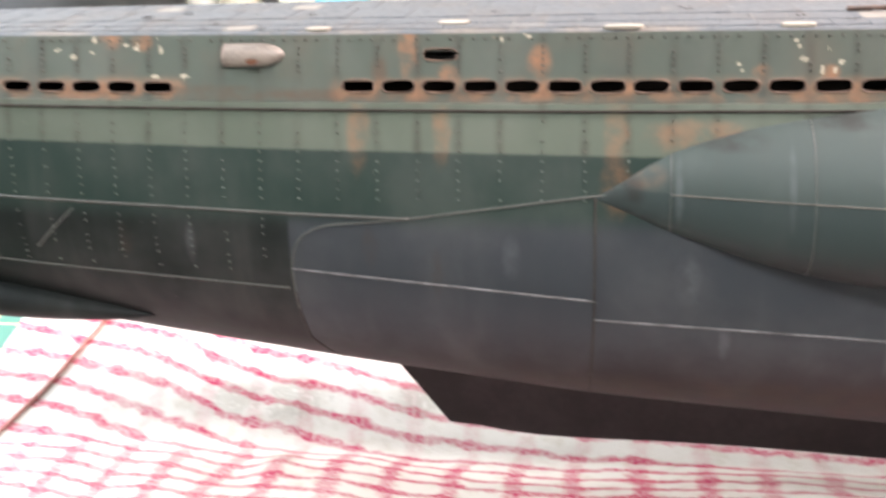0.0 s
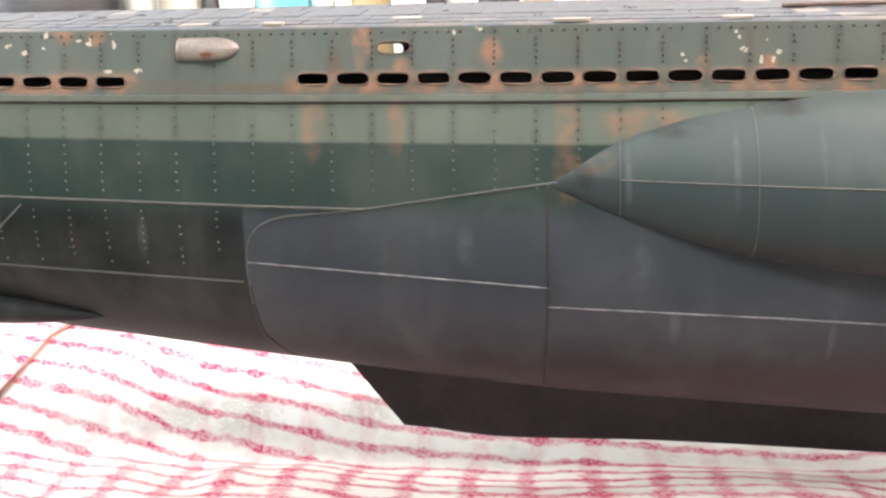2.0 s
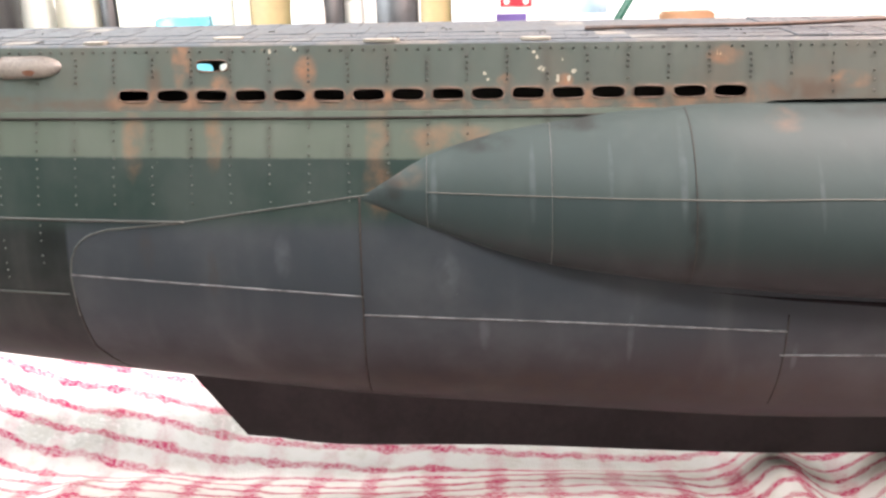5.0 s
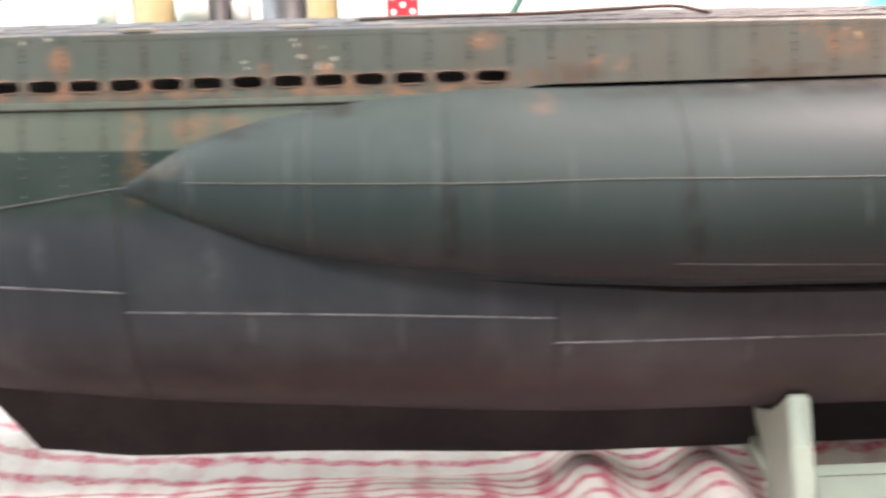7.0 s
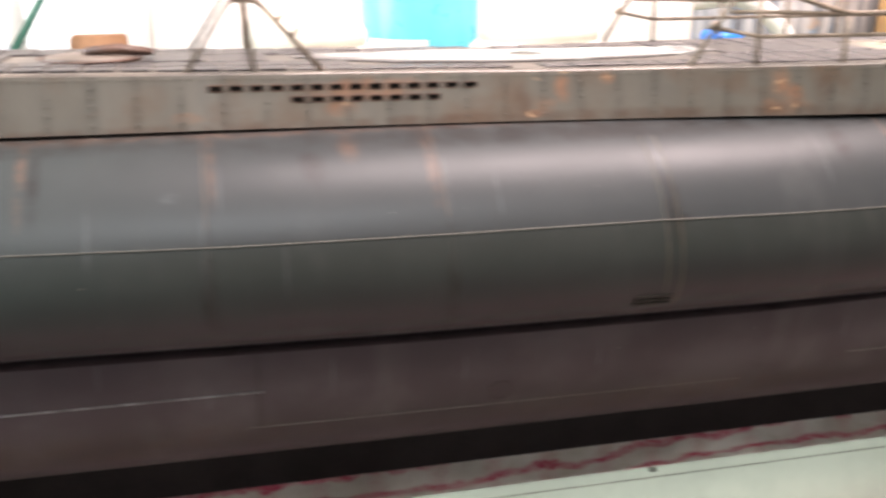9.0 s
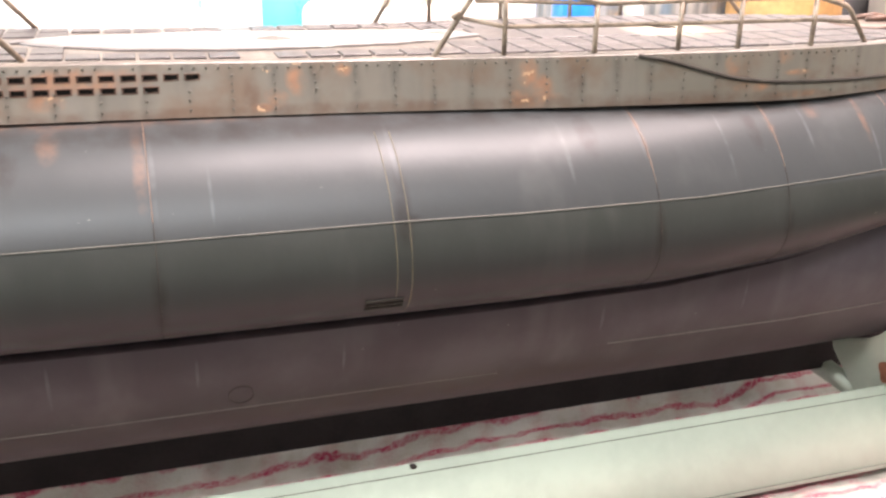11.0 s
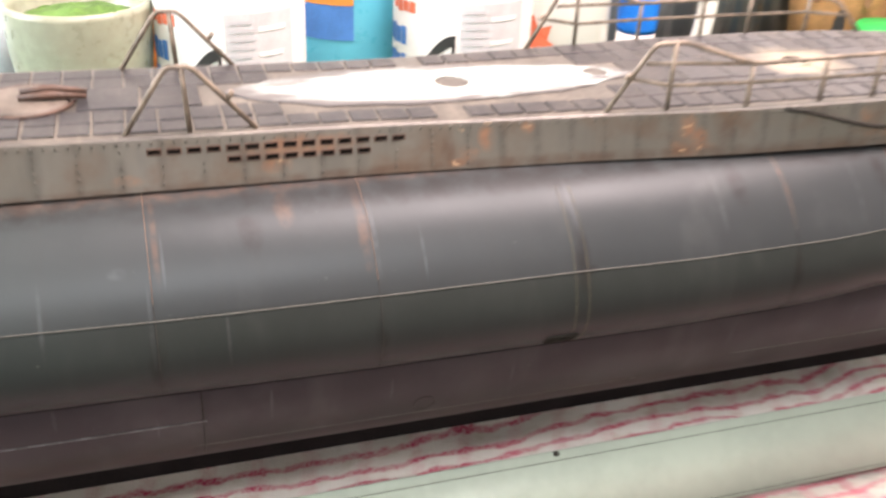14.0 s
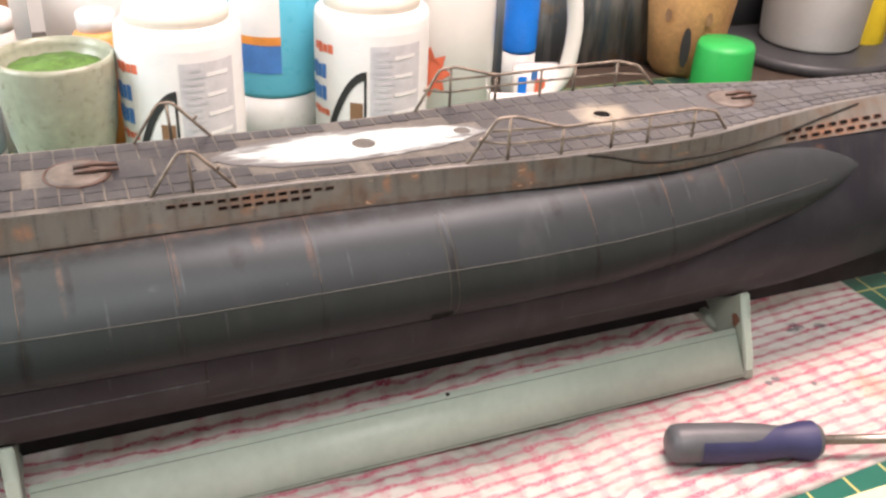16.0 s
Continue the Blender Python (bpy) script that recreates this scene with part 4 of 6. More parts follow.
line_on("plate_edge", [(-0.4185, 0.1255), (-0.4185, 0.0985), (-0.4185, 0.0925), (-0.420, 0.060)], on_hull, 0.0003, M_SEAM)
line_on("plate_edge", [(-0.4185, 0.0930), (-0.36, 0.0905), (-0.303, 0.0875)], on_hull, W, M_WELD_DARK)
line_on("plate_edge", [(-0.304, 0.0799), (-0.228, 0.0791), (-0.146, 0.0785)], on_hull, W, M_WELD_DARK)
line_on("plate_edge", [(-0.62, 0.104), (-0.537, 0.1005), (-0.502, 0.0990)], on_hull, 0.00036, M_BEAD)
line_on("plate_edge", [(-0.5005, 0.098), (-0.5000, 0.080), (-0.494, 0.067)], on_hull, 0.0003, M_SEAM)
line_on("plate_edge", [(-0.15, 0.0655), (-0.13, 0.065), (-0.001, 0.064)], on_hull, 0.00014, M_WELD)
line_on("plate_edge", [(0.034, 0.071), (0.10, 0.071), (0.16, 0.073)], on_hull, 0.0002, M_WELD)
line_on("plate_edge", [(-0.303, 0.0925), (-0.303, 0.060)], on_hull, 0.0002, M_SEAM)
line_on("plate_edge", [(-0.147, 0.090), (-0.147, 0.060)], on_hull, 0.0002, M_SEAM)


# tube in the tank's lower crease: the joint, thickened to imitate shade
def joint_shade_path(side):
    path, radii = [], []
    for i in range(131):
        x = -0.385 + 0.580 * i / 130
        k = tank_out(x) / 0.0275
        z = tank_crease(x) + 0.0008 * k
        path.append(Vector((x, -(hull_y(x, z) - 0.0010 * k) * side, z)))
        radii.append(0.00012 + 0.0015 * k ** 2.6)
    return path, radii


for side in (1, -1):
    path, radii = joint_shade_path(side)
    tube("tank_joint_shade", path, radii, M_JOINT_SHADE, sub, "dark joint under the tank, widened to stand in for shade", 8)


def tank_ring(x, radius, mat, low=-80, high=84, dx=0.0):
    tube("tank_seam", [tank_point(x + dx, math.radians(low + (high - low) * i / 24)) for i in range(25)], radius, mat, sub, "", 5)


for x in (-0.400, -0.367, -0.331, -0.271):
    tank_ring(x, 0.00017, M_BEAD if x < -0.36 else M_SEAM)
for x in (-0.216, -0.157, -0.098, 0.037, 0.082, 0.130):
    tank_ring(x, 0.00014, M_RUSTSEAM, 18)
    tank_ring(x, 0.00013, M_SEAM, -80, 18)
tank_ring(-0.0400, 0.00014, M_OLIVE, -45, 60)
tank_ring(-0.0360, 0.00016, M_OLIVE, -60, 60)

# rivets
def build_rivets():
    vf, ff = [], []

    va, fa = [], []

    vl, fl = [], []

    def rivet(p, r=0.00042):
        v, f = (va, fa) if p.x > -0.29 else (vl, fl) if p.z < 0.1258 - 0.023 * p.x else (vf, ff)
        k = len(v)
        for s, d in ((1.0, 0.0), (0.7, 0.00032)):
            for j in range(6):
                a = 2 * math.pi * j / 6
                v.append((p.x + r * s * math.cos(a), p.y - d, p.z + r * s * math.sin(a)))
        for j in range(6):
            n = (j + 1) % 6
            f.append((k + j, k + n, k + 6 + n, k + 6 + j))
        f.append(tuple(k + 6 + j for j in range(6)))

    rng = random.Random(4)
    for i in range(-26, 62):
        x = -0.4864 + i * SLOT
        if x > 0.13:
            break
        for t in ((0.10, 0.45, 0.54, 0.63, 0.72, 0.81) if x < -0.30 else (0.14, 0.32, 0.48, 0.62, 0.78)):
            if -0.160 < x < -0.075 and t > 0.5:
                continue
            if x < -0.30 and t < 0.42:
                continue
            if rng.random() < 0.9:
                rivet(wall_point(x + 0.0002 * rng.random(), t), 0.00044 if x < -0.3 else 0.00038)
        if x < -0.385:
            for j in range(12):
                z = 0.1462 - j * 0.0024
                if hull_y(x, z) and rng.random() < 0.93 and z > 0.1225:
                    rivet(on_hull(x + 0.0003 * rng.random(), z), 0.00036)
            if x < -0.506:
                for j in range(8):
                    z = 0.1190 - j * 0.0021
                    if rng.random() < 0.8:
                        rivet(on_hull(x + 0.0003 * rng.random(), z), 0.00032)
    for i in range(360):
        x = -0.66 + i * 0.0030
        if x < 0.12 and rng.random() < 0.88:
            rivet(wall_point(x, 0.925), 0.00044)
    tagged(raw("rivets", vf, ff, M_RIVET, sub, "rows of small raised rivets", smooth=False), kind="stuff")
    tagged(raw("rivets", vl, fl, M_RIVETL, sub, "rows of tiny rivets, paled to imitate highlights", smooth=False), kind="stuff")
    tagged(raw("rivets", va, fa, M_RIVETP, sub, "rows of dull painted rivets", smooth=False), kind="stuff")


build_rivets()

# streamlined fairing on the bow casing
def build_fairing():
    v, f, rows = [], [], []
    for i in range(19):
        t = i / 18
        w = 1.0 if t < 0.55 else math.sqrt(max(0.0, 1 - ((t - 0.55) / 0.45) ** 2))
        w = max(w, 0.03)
        x = -0.5180 + 0.0172 * t
        row = []
        for j in range(13):
            a = math.pi * j / 12
            z = 0.1608 + 0.0030 * w * math.cos(a)
            p = wall_point(x, (z - wall_z(x)) / (deck_z(x) - wall_z(x)))
            row.append(Vector((x, p.y - 0.0026 * w * math.sin(a) + 0.0002, z)))
        rows.append(row)
    grid_into(v, f, rows)
    f.append(tuple(range(13)))
    pad = raw("bow_fairing", v, f, M_PAD, sub, "bullet-shaped silver fairing with a rust spot")
    y = wall_point(-0.5092, 0.6).y - 0.0026
    raw("rust_spot", [Vector((-0.5092 + 0.0017 * math.cos(a) * (1 + 0.2 * math.sin(3 * a)), y - 0.0002, 0.1596 + 0.0008 * math.sin(a))) for a in [2 * math.pi * i / 16 for i in range(16)]], [tuple(range(16))], M_PRIMER, pad, "rust spot", smooth=False)


build_fairing()

# forward diving plane fairing low at the bow
def build_plane():
    for side in (1, -1):
        v, f, rows = [], [], []
        for i in range(31):
            t = i / 30
            x = -0.71 + 0.160 * t
            w = math.sin(math.pi * min(1.0, t * 0.98 + 0.02)) ** 0.7
            z0 = 0.0950 - 0.0118 * t
            y0 = hull_y(x, z0) - 0.004
            row = []
            for j in range(13):
                a = -math.pi / 2 + math.pi * j / 12
                row.append(Vector((x, -(y0 + 0.004 + 0.011 * w * math.cos(a)) * side, z0 + 0.0075 * w * math.sin(a))))
            rows.append(row)
        grid_into(v, f, rows)
        raw("diving_plane", v, f, M_HULL, sub, "dark diving plane")


build_plane()

# small square vents amidships
def build_vents():
    rows_ = [("top", -0.1525 + 0.00522 * i, 0.755) for i in range(14)] + [("low", -0.1315 + 0.00522 * i, 0.53) for i in range(8)]
    for _, x, t in rows_:
        c = wall_point(x, t)
        v, f = [], []
        rows = []
        for s, d in ((1.25, 0.0), (1.18, 0.00025), (1.0, 0.00025), (0.96, 0.00005)):
            rows.append([Vector((c.x + sx * 0.0016 * s, wall_point(c.x, t + sz * 0.001).y - d - 0.00005, c.z + sz * 0.00062 * (s if s < 1.1 else s * 1.25))) for sx, sz in ((-1, -1), (1, -1), (1, 1), (-1, 1))])
        grid_into(v, f, rows, True)
        fr = raw("vent_slot", v, f, M_RUSTD, sub, "rusty vent slot", smooth=False)
        # the wall is uncut here: a black plate paints the slot's shade
        raw("slot_shade", [p + Vector((0, -0.00006, 0)) for p in rows[-1]], [(0, 1, 2, 3)], M_BLACK, fr, smooth=False)


build_vents()


def build_grille():
    p = tank_at(-0.043, 0.1025)
    v, f = [], []
    for k in range(3):
        z = 0.1008 + k * 0.0014
        tube_into(v, f, [tank_at(-0.0480 + 0.0102 * i / 8, z) + Vector((0, -0.0002, 0)) for i in range(9)], 0.00042, 5)
    raw("drain_grille", v, f, M_SEAM, sub, "dark drain grille")
    v, f = [], []
    tube_into(v, f, [on_hull(-0.0785 + 0.0034 * math.cos(a), 0.0702 + 0.0034 * math.sin(a)) for a in [2 * math.pi * i / 32 for i in range(33)]], 0.00018, 5)
    raw("round_port", v, f, M_SEAM, sub, "thin round port outline")


build_grille()

# wavy strake along the aft casing
path = [(0.040, 0.985), (0.050, 0.86), (0.062, 0.64), (0.072, 0.48), (0.085, 0.38), (0.11, 0.32), (0.14, 0.30), (0.17, 0.45), (0.20, 0.72), (0.225, 0.9)]
tube("strake", rounded([wall_point(x, t) + Vector((0, -0.0003, 0)) for x, t in path]), 0.0006, M_SEAM, sub, "dark curved strake")

# aft flood openings, two rows
for i in range(9):
    for t in (0.40, 0.16):
        x = 0.168 + i * 0.0085 + (0.004 if t < 0.3 else 0)
        c = wall_point(x, t)
        n = Vector((0, -1, 0.6)).normalized()
        v, f = [], []
        rows = []
        for s, d in ((1.3, 0.0), (1.2, 0.0003), (1.0, 0.0002)):
            rows.append([wall_point(c.x + sx * 0.0026 * s, t + sz * 0.055 * s) + n * (d + 0.0001) for sx, sz in ((-1, -0.6), (-0.7, -1), (0.7, -1), (1, -0.6), (1, 0.6), (0.7, 1), (-0.7, 1), (-1, 0.6))])
        grid_into(v, f, rows, True)
        fr = raw("flood_slot", v, f, M_PRIMER, sub, "rusty flood opening", smooth=False)
        # again no hole, the shade is a black plate on the wall
        raw("slot_shade", [p + n * 0.00008 for p in rows[-1]], [tuple(range(8))], M_BLACK, fr, smooth=False)

# bare white patch where the tower will stand
def build_patch():
    v, f = [], []
    top = []
    n = 48
    for i in range(n):
        a = 2 * math.pi * i / n
        c, s = math.cos(a), math.sin(a)
        x = -0.058 + (0.064 if c > 0 else 0.072) * c
        y = 0.0172 * math.copysign(abs(s) ** 1.25, s) * (1 - 0.12 * c) + 0.0022 * noise.noise(Vector((3 * c, 7 * s, 0.4))) + 0.0012 * noise.noise(Vector((14 * c, 14 * s, 3.1)))
        top.append((x, y))
    rows = [[Vector((x, y, deck_top(x, y) - 0.0006)) for x, y in top], [Vector((x, y, deck_top(x, y) + 0.0004)) for x, y in top],
            [Vector((-0.058 + (x + 0.058) * 0.97, y * 0.96, deck_top(x, y) + 0.0006)) for x, y in top]]
    grid_into(v, f, rows, True)
    hole = [(-0.0585 + 0.0056 * math.cos(2 * math.pi * i / n), 0.0056 * math.sin(2 * math.pi * i / n)) for i in range(n)]
    top2 = rows[-1]
    mid = [top2[i].lerp(Vector((*hole[i], deck_top(-0.058, 0) + 0.0006)), 0.5) for i in range(n)]
    grid_into(v, f, [top2, mid, [Vector((*h, deck_top(-0.058, 0) + 0.0006)) for h in hole], [Vector((*h, deck_top(-0.058, 0) + 0.0001)) for h in hole]], True)
    patch = raw("tower_seat", v, f, M_WHITE, sub, "bare white plastic tower seat", smooth=False)
    raw("seat_hole", [Vector((*h, deck_top(-0.058, 0) + 0.0003)) for h in hole], [tuple(range(n))], M_DECK, patch, "grey locating hole", smooth=False)
    n2 = 24
    # the aft socket's depth is only a black disc, shade as colour
    for cx, r, m in ((-0.008, 0.0045, M_DECK), (0.071, 0.0046, M_BLACK)):
        z = deck_top(cx, 0) + (0.0008 if cx < 0 else 0.0006)
        v, f = [], []
        grid_into(v, f, [[Vector((cx + r * s * math.cos(2 * math.pi * i / n2), r * s * math.sin(2 * math.pi * i / n2), z + d)) for i in range(n2)] for s, d in ((1.25, -0.0008), (1.15, 0.0004), (1.0, 0.0004), (0.95, 0.0))], True)
        rim = raw("deck_socket", v, f, M_DECK if cx > 0 else M_WHITE, sub, "round deck socket")
        raw("socket_bottom", [Vector((cx + r * 0.95 * math.cos(2 * math.pi * i / n2), r * 0.95 * math.sin(2 * math.pi * i / n2), z + 0.0001)) for i in range(n2)], [tuple(range(n2))], m, rim, smooth=False)


build_patch()


def deck_hatch(cx, r):
    z = deck_top(cx, 0)
    n = 32
    v, f = [], []
    grid_into(v, f, [[Vector((cx + r * s * math.cos(2 * math.pi * i / n), r * s * math.sin(2 * math.pi * i / n), z + d)) for i in range(n)] for s, d in ((1.0, -0.0006), (1.0, 0.0009), (0.92, 0.0012), (0.05, 0.0016))], True)
    f.append(tuple(range(len(v) - n, len(v))))
    h = raw("deck_hatch", v, f, M_HATCH, sub, "dull grey-brown round deck hatch")
    ring = [Vector((cx + r * 1.08 * math.cos(2 * math.pi * i / n), r * 1.08 * math.sin(2 * math.pi * i / n), z + 0.0004)) for i in range(n + 1)]
    tube("hatch_ring", ring, 0.0005, M_RUSTD, h, "dark rusty ring", 5)
    for sy in (-1, 1):
        tube("hatch_hinge", [Vector((cx - r * 0.1, sy * 0.0026, z + 0.0024)), Vector((cx + r * 0.6, sy * 0.0030, z + 0.0028)), Vector((cx + r * 1.35, sy * 0.0024, z + 0.0016))], [0.0009, 0.0013, 0.0008], M_RUSTD, h, "dark brown hinge arm", 6)


deck_hatch(-0.186, 0.0125)
deck_hatch(0.152, 0.0115)

# rod lying along the foredeck
tube("deck_rod", rounded([(-0.355, -0.010, deck_top(-0.355, 0) + 0.0008), (-0.30, -0.010, deck_top(-0.30, 0) + 0.0012), (-0.268, -0.010, deck_top(-0.268, 0) + 0.0026), (-0.262, -0.010, deck_top(-0.262, 0) + 0.0024), (-0.254, -0.010, deck_top(-0.254, 0) + 0.0004)]), 0.0006, M_RUSTD, sub, "dark brown deck rod")

# bent-tube guards forward of the tower seat, and side rails aft of it
for side in (1, -1):
    Y = -0.0285 * side
    z0 = deck_top(-0.14, 0.028)
    R = 0.00075
    guard = new("tower_guard")
    guard.parent = sub
    guard["label"] = "rust-brown bent tube guard"
    tube("guard_frame", rounded([(-0.1600, Y, z0 - 0.0004), (-0.1475, Y, z0 + 0.0182), (-0.1410, Y, z0 + 0.0182), (-0.1245, Y, z0 - 0.0004)], 5, 0.18), R, M_RAIL, guard, "", 8)
    tube("guard_post", [(-0.1435, Y, z0 + 0.0180), (-0.1425, Y, z0 - 0.0004)], R, M_RAIL, guard, "", 8)
    tube("guard_cleat", [(-0.1320, Y, z0 + 0.0086), (-0.1304, Y, z0 + 0.0108)], 0.0007, M_RAIL, guard, "", 6)
    Yr = -0.0375 * side
    zr = deck_top(0.03, 0.037)
    posts = ((0.0, 0.0212), (0.027, 0.0132), (0.054, 0.0138), (0.0745, 0.0142), (0.101, 0.0142))

    def ry(x):
        return -(min(deck_y(x) - 0.0022, 0.0372)) * side

    rail = new("deck_rail")
    rail.parent = sub
    rail["label"] = "rust-brown two-bar deck railing"
    top = [(-0.020, ry(-0.02), zr - 0.0005), (-0.0065, ry(-0.006), zr + 0.0205), (0.003, ry(0.0), zr + 0.0208), (0.027, ry(0.027), zr + 0.0135), (0.054, ry(0.054), zr + 0.0140), (0.0745, ry(0.0745), zr + 0.0143), (0.101, ry(0.101), zr + 0.0145), (0.114, ry(0.112), zr + 0.0112), (0.1245, ry(0.1245), zr - 0.0005)]
    tube("top_bar", rounded(top, 4, 0.16), 0.00080, M_RAIL, rail, "", 8)
    tube("middle_bar", [(-0.0125, ry(-0.01), zr + 0.0100)] + [(x, ry(x), zr + 0.0075) for x in (0.0, 0.027, 0.054, 0.0745, 0.101)] + [(0.1195, ry(0.118), zr + 0.0060)], 0.00062, M_RAIL, rail, "", 7)
    tube("middle_bar", [(-0.0085, ry(-0.01), zr + 0.0145), (0.003, ry(0.0), zr + 0.0143), (0.027, ry(0.027), zr + 0.0135)], 0.00062, M_RAIL, rail, "", 7)
    for x, h in posts:
        tube("rail_post", [(x, ry(x), zr - 0.0005), (x, ry(x), zr + h)], 0.00078, M_RAIL, rail, "", 8)
    tube("rail_cleat", [(-0.0150, ry(-0.01), zr + 0.0098), (-0.0135, ry(-0.01), zr + 0.0118)], 0.0008, M_RAIL, rail, "", 6)

# ---- the display stand ----
stand = thing("display_stand", "pale green plastic cradle stand with two long beams", "model stand")
BASE = 0.0105


def cradle(x):
    T = 0.0050
    for side in (1, -1):
        n = 10
        arc = [(-0.0509 * math.sin(a), 0.0905 - 0.0509 * math.cos(a)) for a in [math.radians(49 - 37 * i / n) for i in range(n + 1)]]
        poly = [(-0.0580, BASE), (-0.0550, BASE + 0.012), (-0.0400, 0.0572)] + arc + [(-0.0125, 0.0365), (-0.0265, 0.0255), (-0.0270, BASE)]
        k = len(poly)
        bm = bmesh.new()
        vs = [bm.verts.new((x + d, y * side, z)) for d in (-T / 2, T / 2) for y, z in poly]
        for q in [tuple(range(k)), tuple(range(2 * k - 1, k - 1, -1))] + [(i, (i + 1) % k, k + (i + 1) % k, k + i) for i in range(k)]:
            bm.faces.new([vs[i] for i in q])
        bmesh.ops.triangulate(bm, faces=[fc for fc in bm.faces if len(fc.verts) > 4])
        leg = part("cradle_leg", bm, M_STAND, stand, "", False)
        fl = part("leg_flange", box_bm(0.0064, 0.0018, 0.0500, 0.0006), M_STAND, leg)
        fl.matrix_local = Matrix.Translation((x, -0.0487 * side, 0.0338)) @ Matrix.Rotation(-0.37 * side, 4, "X")
    part("cross_bar", box_bm(0.0046, 0.050, 0.0075, 0.0006, (x, 0, 0.0248)), M_STAND, stand)


cradle(-0.2325)
cradle(0.1560)
for side in (1, -1):
    turn = Matrix.Translation((-0.037, -0.0490 * side, 0.0235)) @ Matrix.Rotation(-0.60 * side, 4, "X")
    beam = part("beam", box_bm(0.3800, 0.0032, 0.0285, 0.0006), M_STAND, stand)
    beam.matrix_local = turn
    for gz in (0.0110, -0.0128):
        part("beam_groove", box_bm(0.3790, 0.0003, 0.00035, 0.00005, (0, -0.0017 * side, gz)), M_GROOVE, beam, "dark groove line", False)
M_SPOT = simple("brown_stain", (0.22, 0.10, 0.06), 0.7, var=0.3, scale=300)
part("bolt_head", box_bm(0.0022, 0.0020, 0.0014, 0.0004, (-0.0275, -0.0425, 0.0352)), M_SEAM, stand, "small dark blob")
v = [Vector((0.15325, -0.040 + 0.0032 * math.cos(a) * (1 + 0.3 * math.sin(3 * a)), 0.040 + 0.0042 * math.sin(a))) for a in [2 * math.pi * i / 18 for i in range(18)]]
raw("brown_mark", v, [tuple(range(18))], M_SPOT, stand, "rusty brown mark", smooth=False)

# ---- the screwdriver ----
M_GREYH = simple("grey_handle_plastic", (0.080, 0.083, 0.090), 0.45, var=0.1)
M_BLUEH = simple("navy_grip_rubber", (0.026, 0.027, 0.080), 0.55, var=0.15)
M_STEEL = simple("screwdriver_steel", (0.30, 0.26, 0.22), 0.3, 0.8, var=0.15)
driver = thing("screwdriver", "screwdriver with a grey and navy handle lying on the towel", "screwdriver", at=(0.0690, -0.1010, 0.0222))
driver.rotation_euler = (0, math.radians(91.5), math.radians(-16))
driver.scale = (0.92, 0.92, 0.90)
lathe("handle", [(0.0005, 0.0), (0.0075, 0.0006), (0.0098, 0.0025), (0.0108, 0.006), (0.0110, 0.014), (0.0108, 0.040), (0.0100, 0.055), (0.0086, 0.066), (0.0086, 0.072), (0.0104, 0.080), (0.0106, 0.086), (0.0090, 0.0895), (0.004, 0.091)], M_GREYH, driver, "", 32)
v, f, rows = [], [], []
for i in range(13):
    t = i / 12
    z = 0.017 + 0.069 * t
    r = float(np.interp(z, (0.014, 0.040, 0.055, 0.066, 0.072, 0.080, 0.086), (0.0110, 0.0108, 0.0100, 0.0086, 0.0086, 0.0104, 0.0106))) + 0.0006
    w = math.radians(68) if z < 0.05 else math.radians(68 + 95 * min(1, (z - 0.05) / 0.022))
    rows.append([Vector((r * math.cos(a), r * math.sin(a), z)) for a in [math.radians(-62) - w + 2 * w * j / 20 for j in range(21)]])
grid_into(v, f, rows)
raw("grip", v, f, M_BLUEH, driver, "navy rubber grip")
lathe("shaft", [(0.0028, 0.089), (0.0028, 0.17), (0.0022, 0.172)], M_STEEL, driver, "steel shaft", 16)
# ---- things standing behind the model ----
M_BOTTLE = simple("white_bottle_plastic", (0.78, 0.77, 0.74), 0.4, var=0.03, scale=20)
M_LABEL = simple("white_paper_label", (0.80, 0.79, 0.77), 0.6, var=0.03, scale=60)
M_LABELG = simple("pale_grey_label_panel", (0.57, 0.565, 0.58), 0.6, var=0.08, scale=90)
M_INKR = simple("red_label_ink", (0.70, 0.16, 0.08), 0.6)
M_INKB = simple("blue_label_ink", (0.06, 0.20, 0.52), 0.6)
M_INKK = simple("black_label_ink", (0.025, 0.025, 0.025), 0.6)
M_INKG = simple("grey_label_ink", (0.52, 0.52, 0.54), 0.6)
M_INKO = simple("orange_label_ink", (0.75, 0.28, 0.05), 0.6)
M_CREAMP = simple("cream_neck_plastic", (0.74, 0.70, 0.60), 0.5, var=0.04)
M_TEAL = simple("teal_cleaner_plastic", (0.11, 0.49, 0.64), 0.3, var=0.05, scale=12)
M_CLEAR = simple("milky_clear_plastic", (0.62, 0.63, 0.60), 0.3, var=0.05, scale=12)
M_CELADON = simple("celadon_glaze", (0.33, 0.345, 0.255), 0.3, var=0.2, scale=14)
M_MOSS = simple("green_foam", (0.085, 0.17, 0.035), 0.95, var=0.4, scale=60, bumps=0.5)
M_BROWN = simple("brown_cardboard", (0.22, 0.12, 0.06), 0.8, var=0.15, scale=30)
M_TAN = simple("tan_leather", (0.45, 0.25, 0.10), 0.65, var=0.25, scale=22, bumps=0.3)
M_CHAR = simple("charcoal_plastic", (0.045, 0.047, 0.050), 0.45, var=0.2, scale=25)
M_GREENP = simple("bright_green_plastic", (0.015, 0.36, 0.07), 0.45, var=0.05)
M_BLUEP = simple("bright_blue_plastic", (0.01, 0.20, 0.75), 0.3, var=0.05)
M_YELLOW = simple("yellow_plastic", (0.75, 0.58, 0.03), 0.4, var=0.08)
M_MUG = simple("white_glazed_mug", (0.80, 0.79, 0.75), 0.2, var=0.02, scale=10)
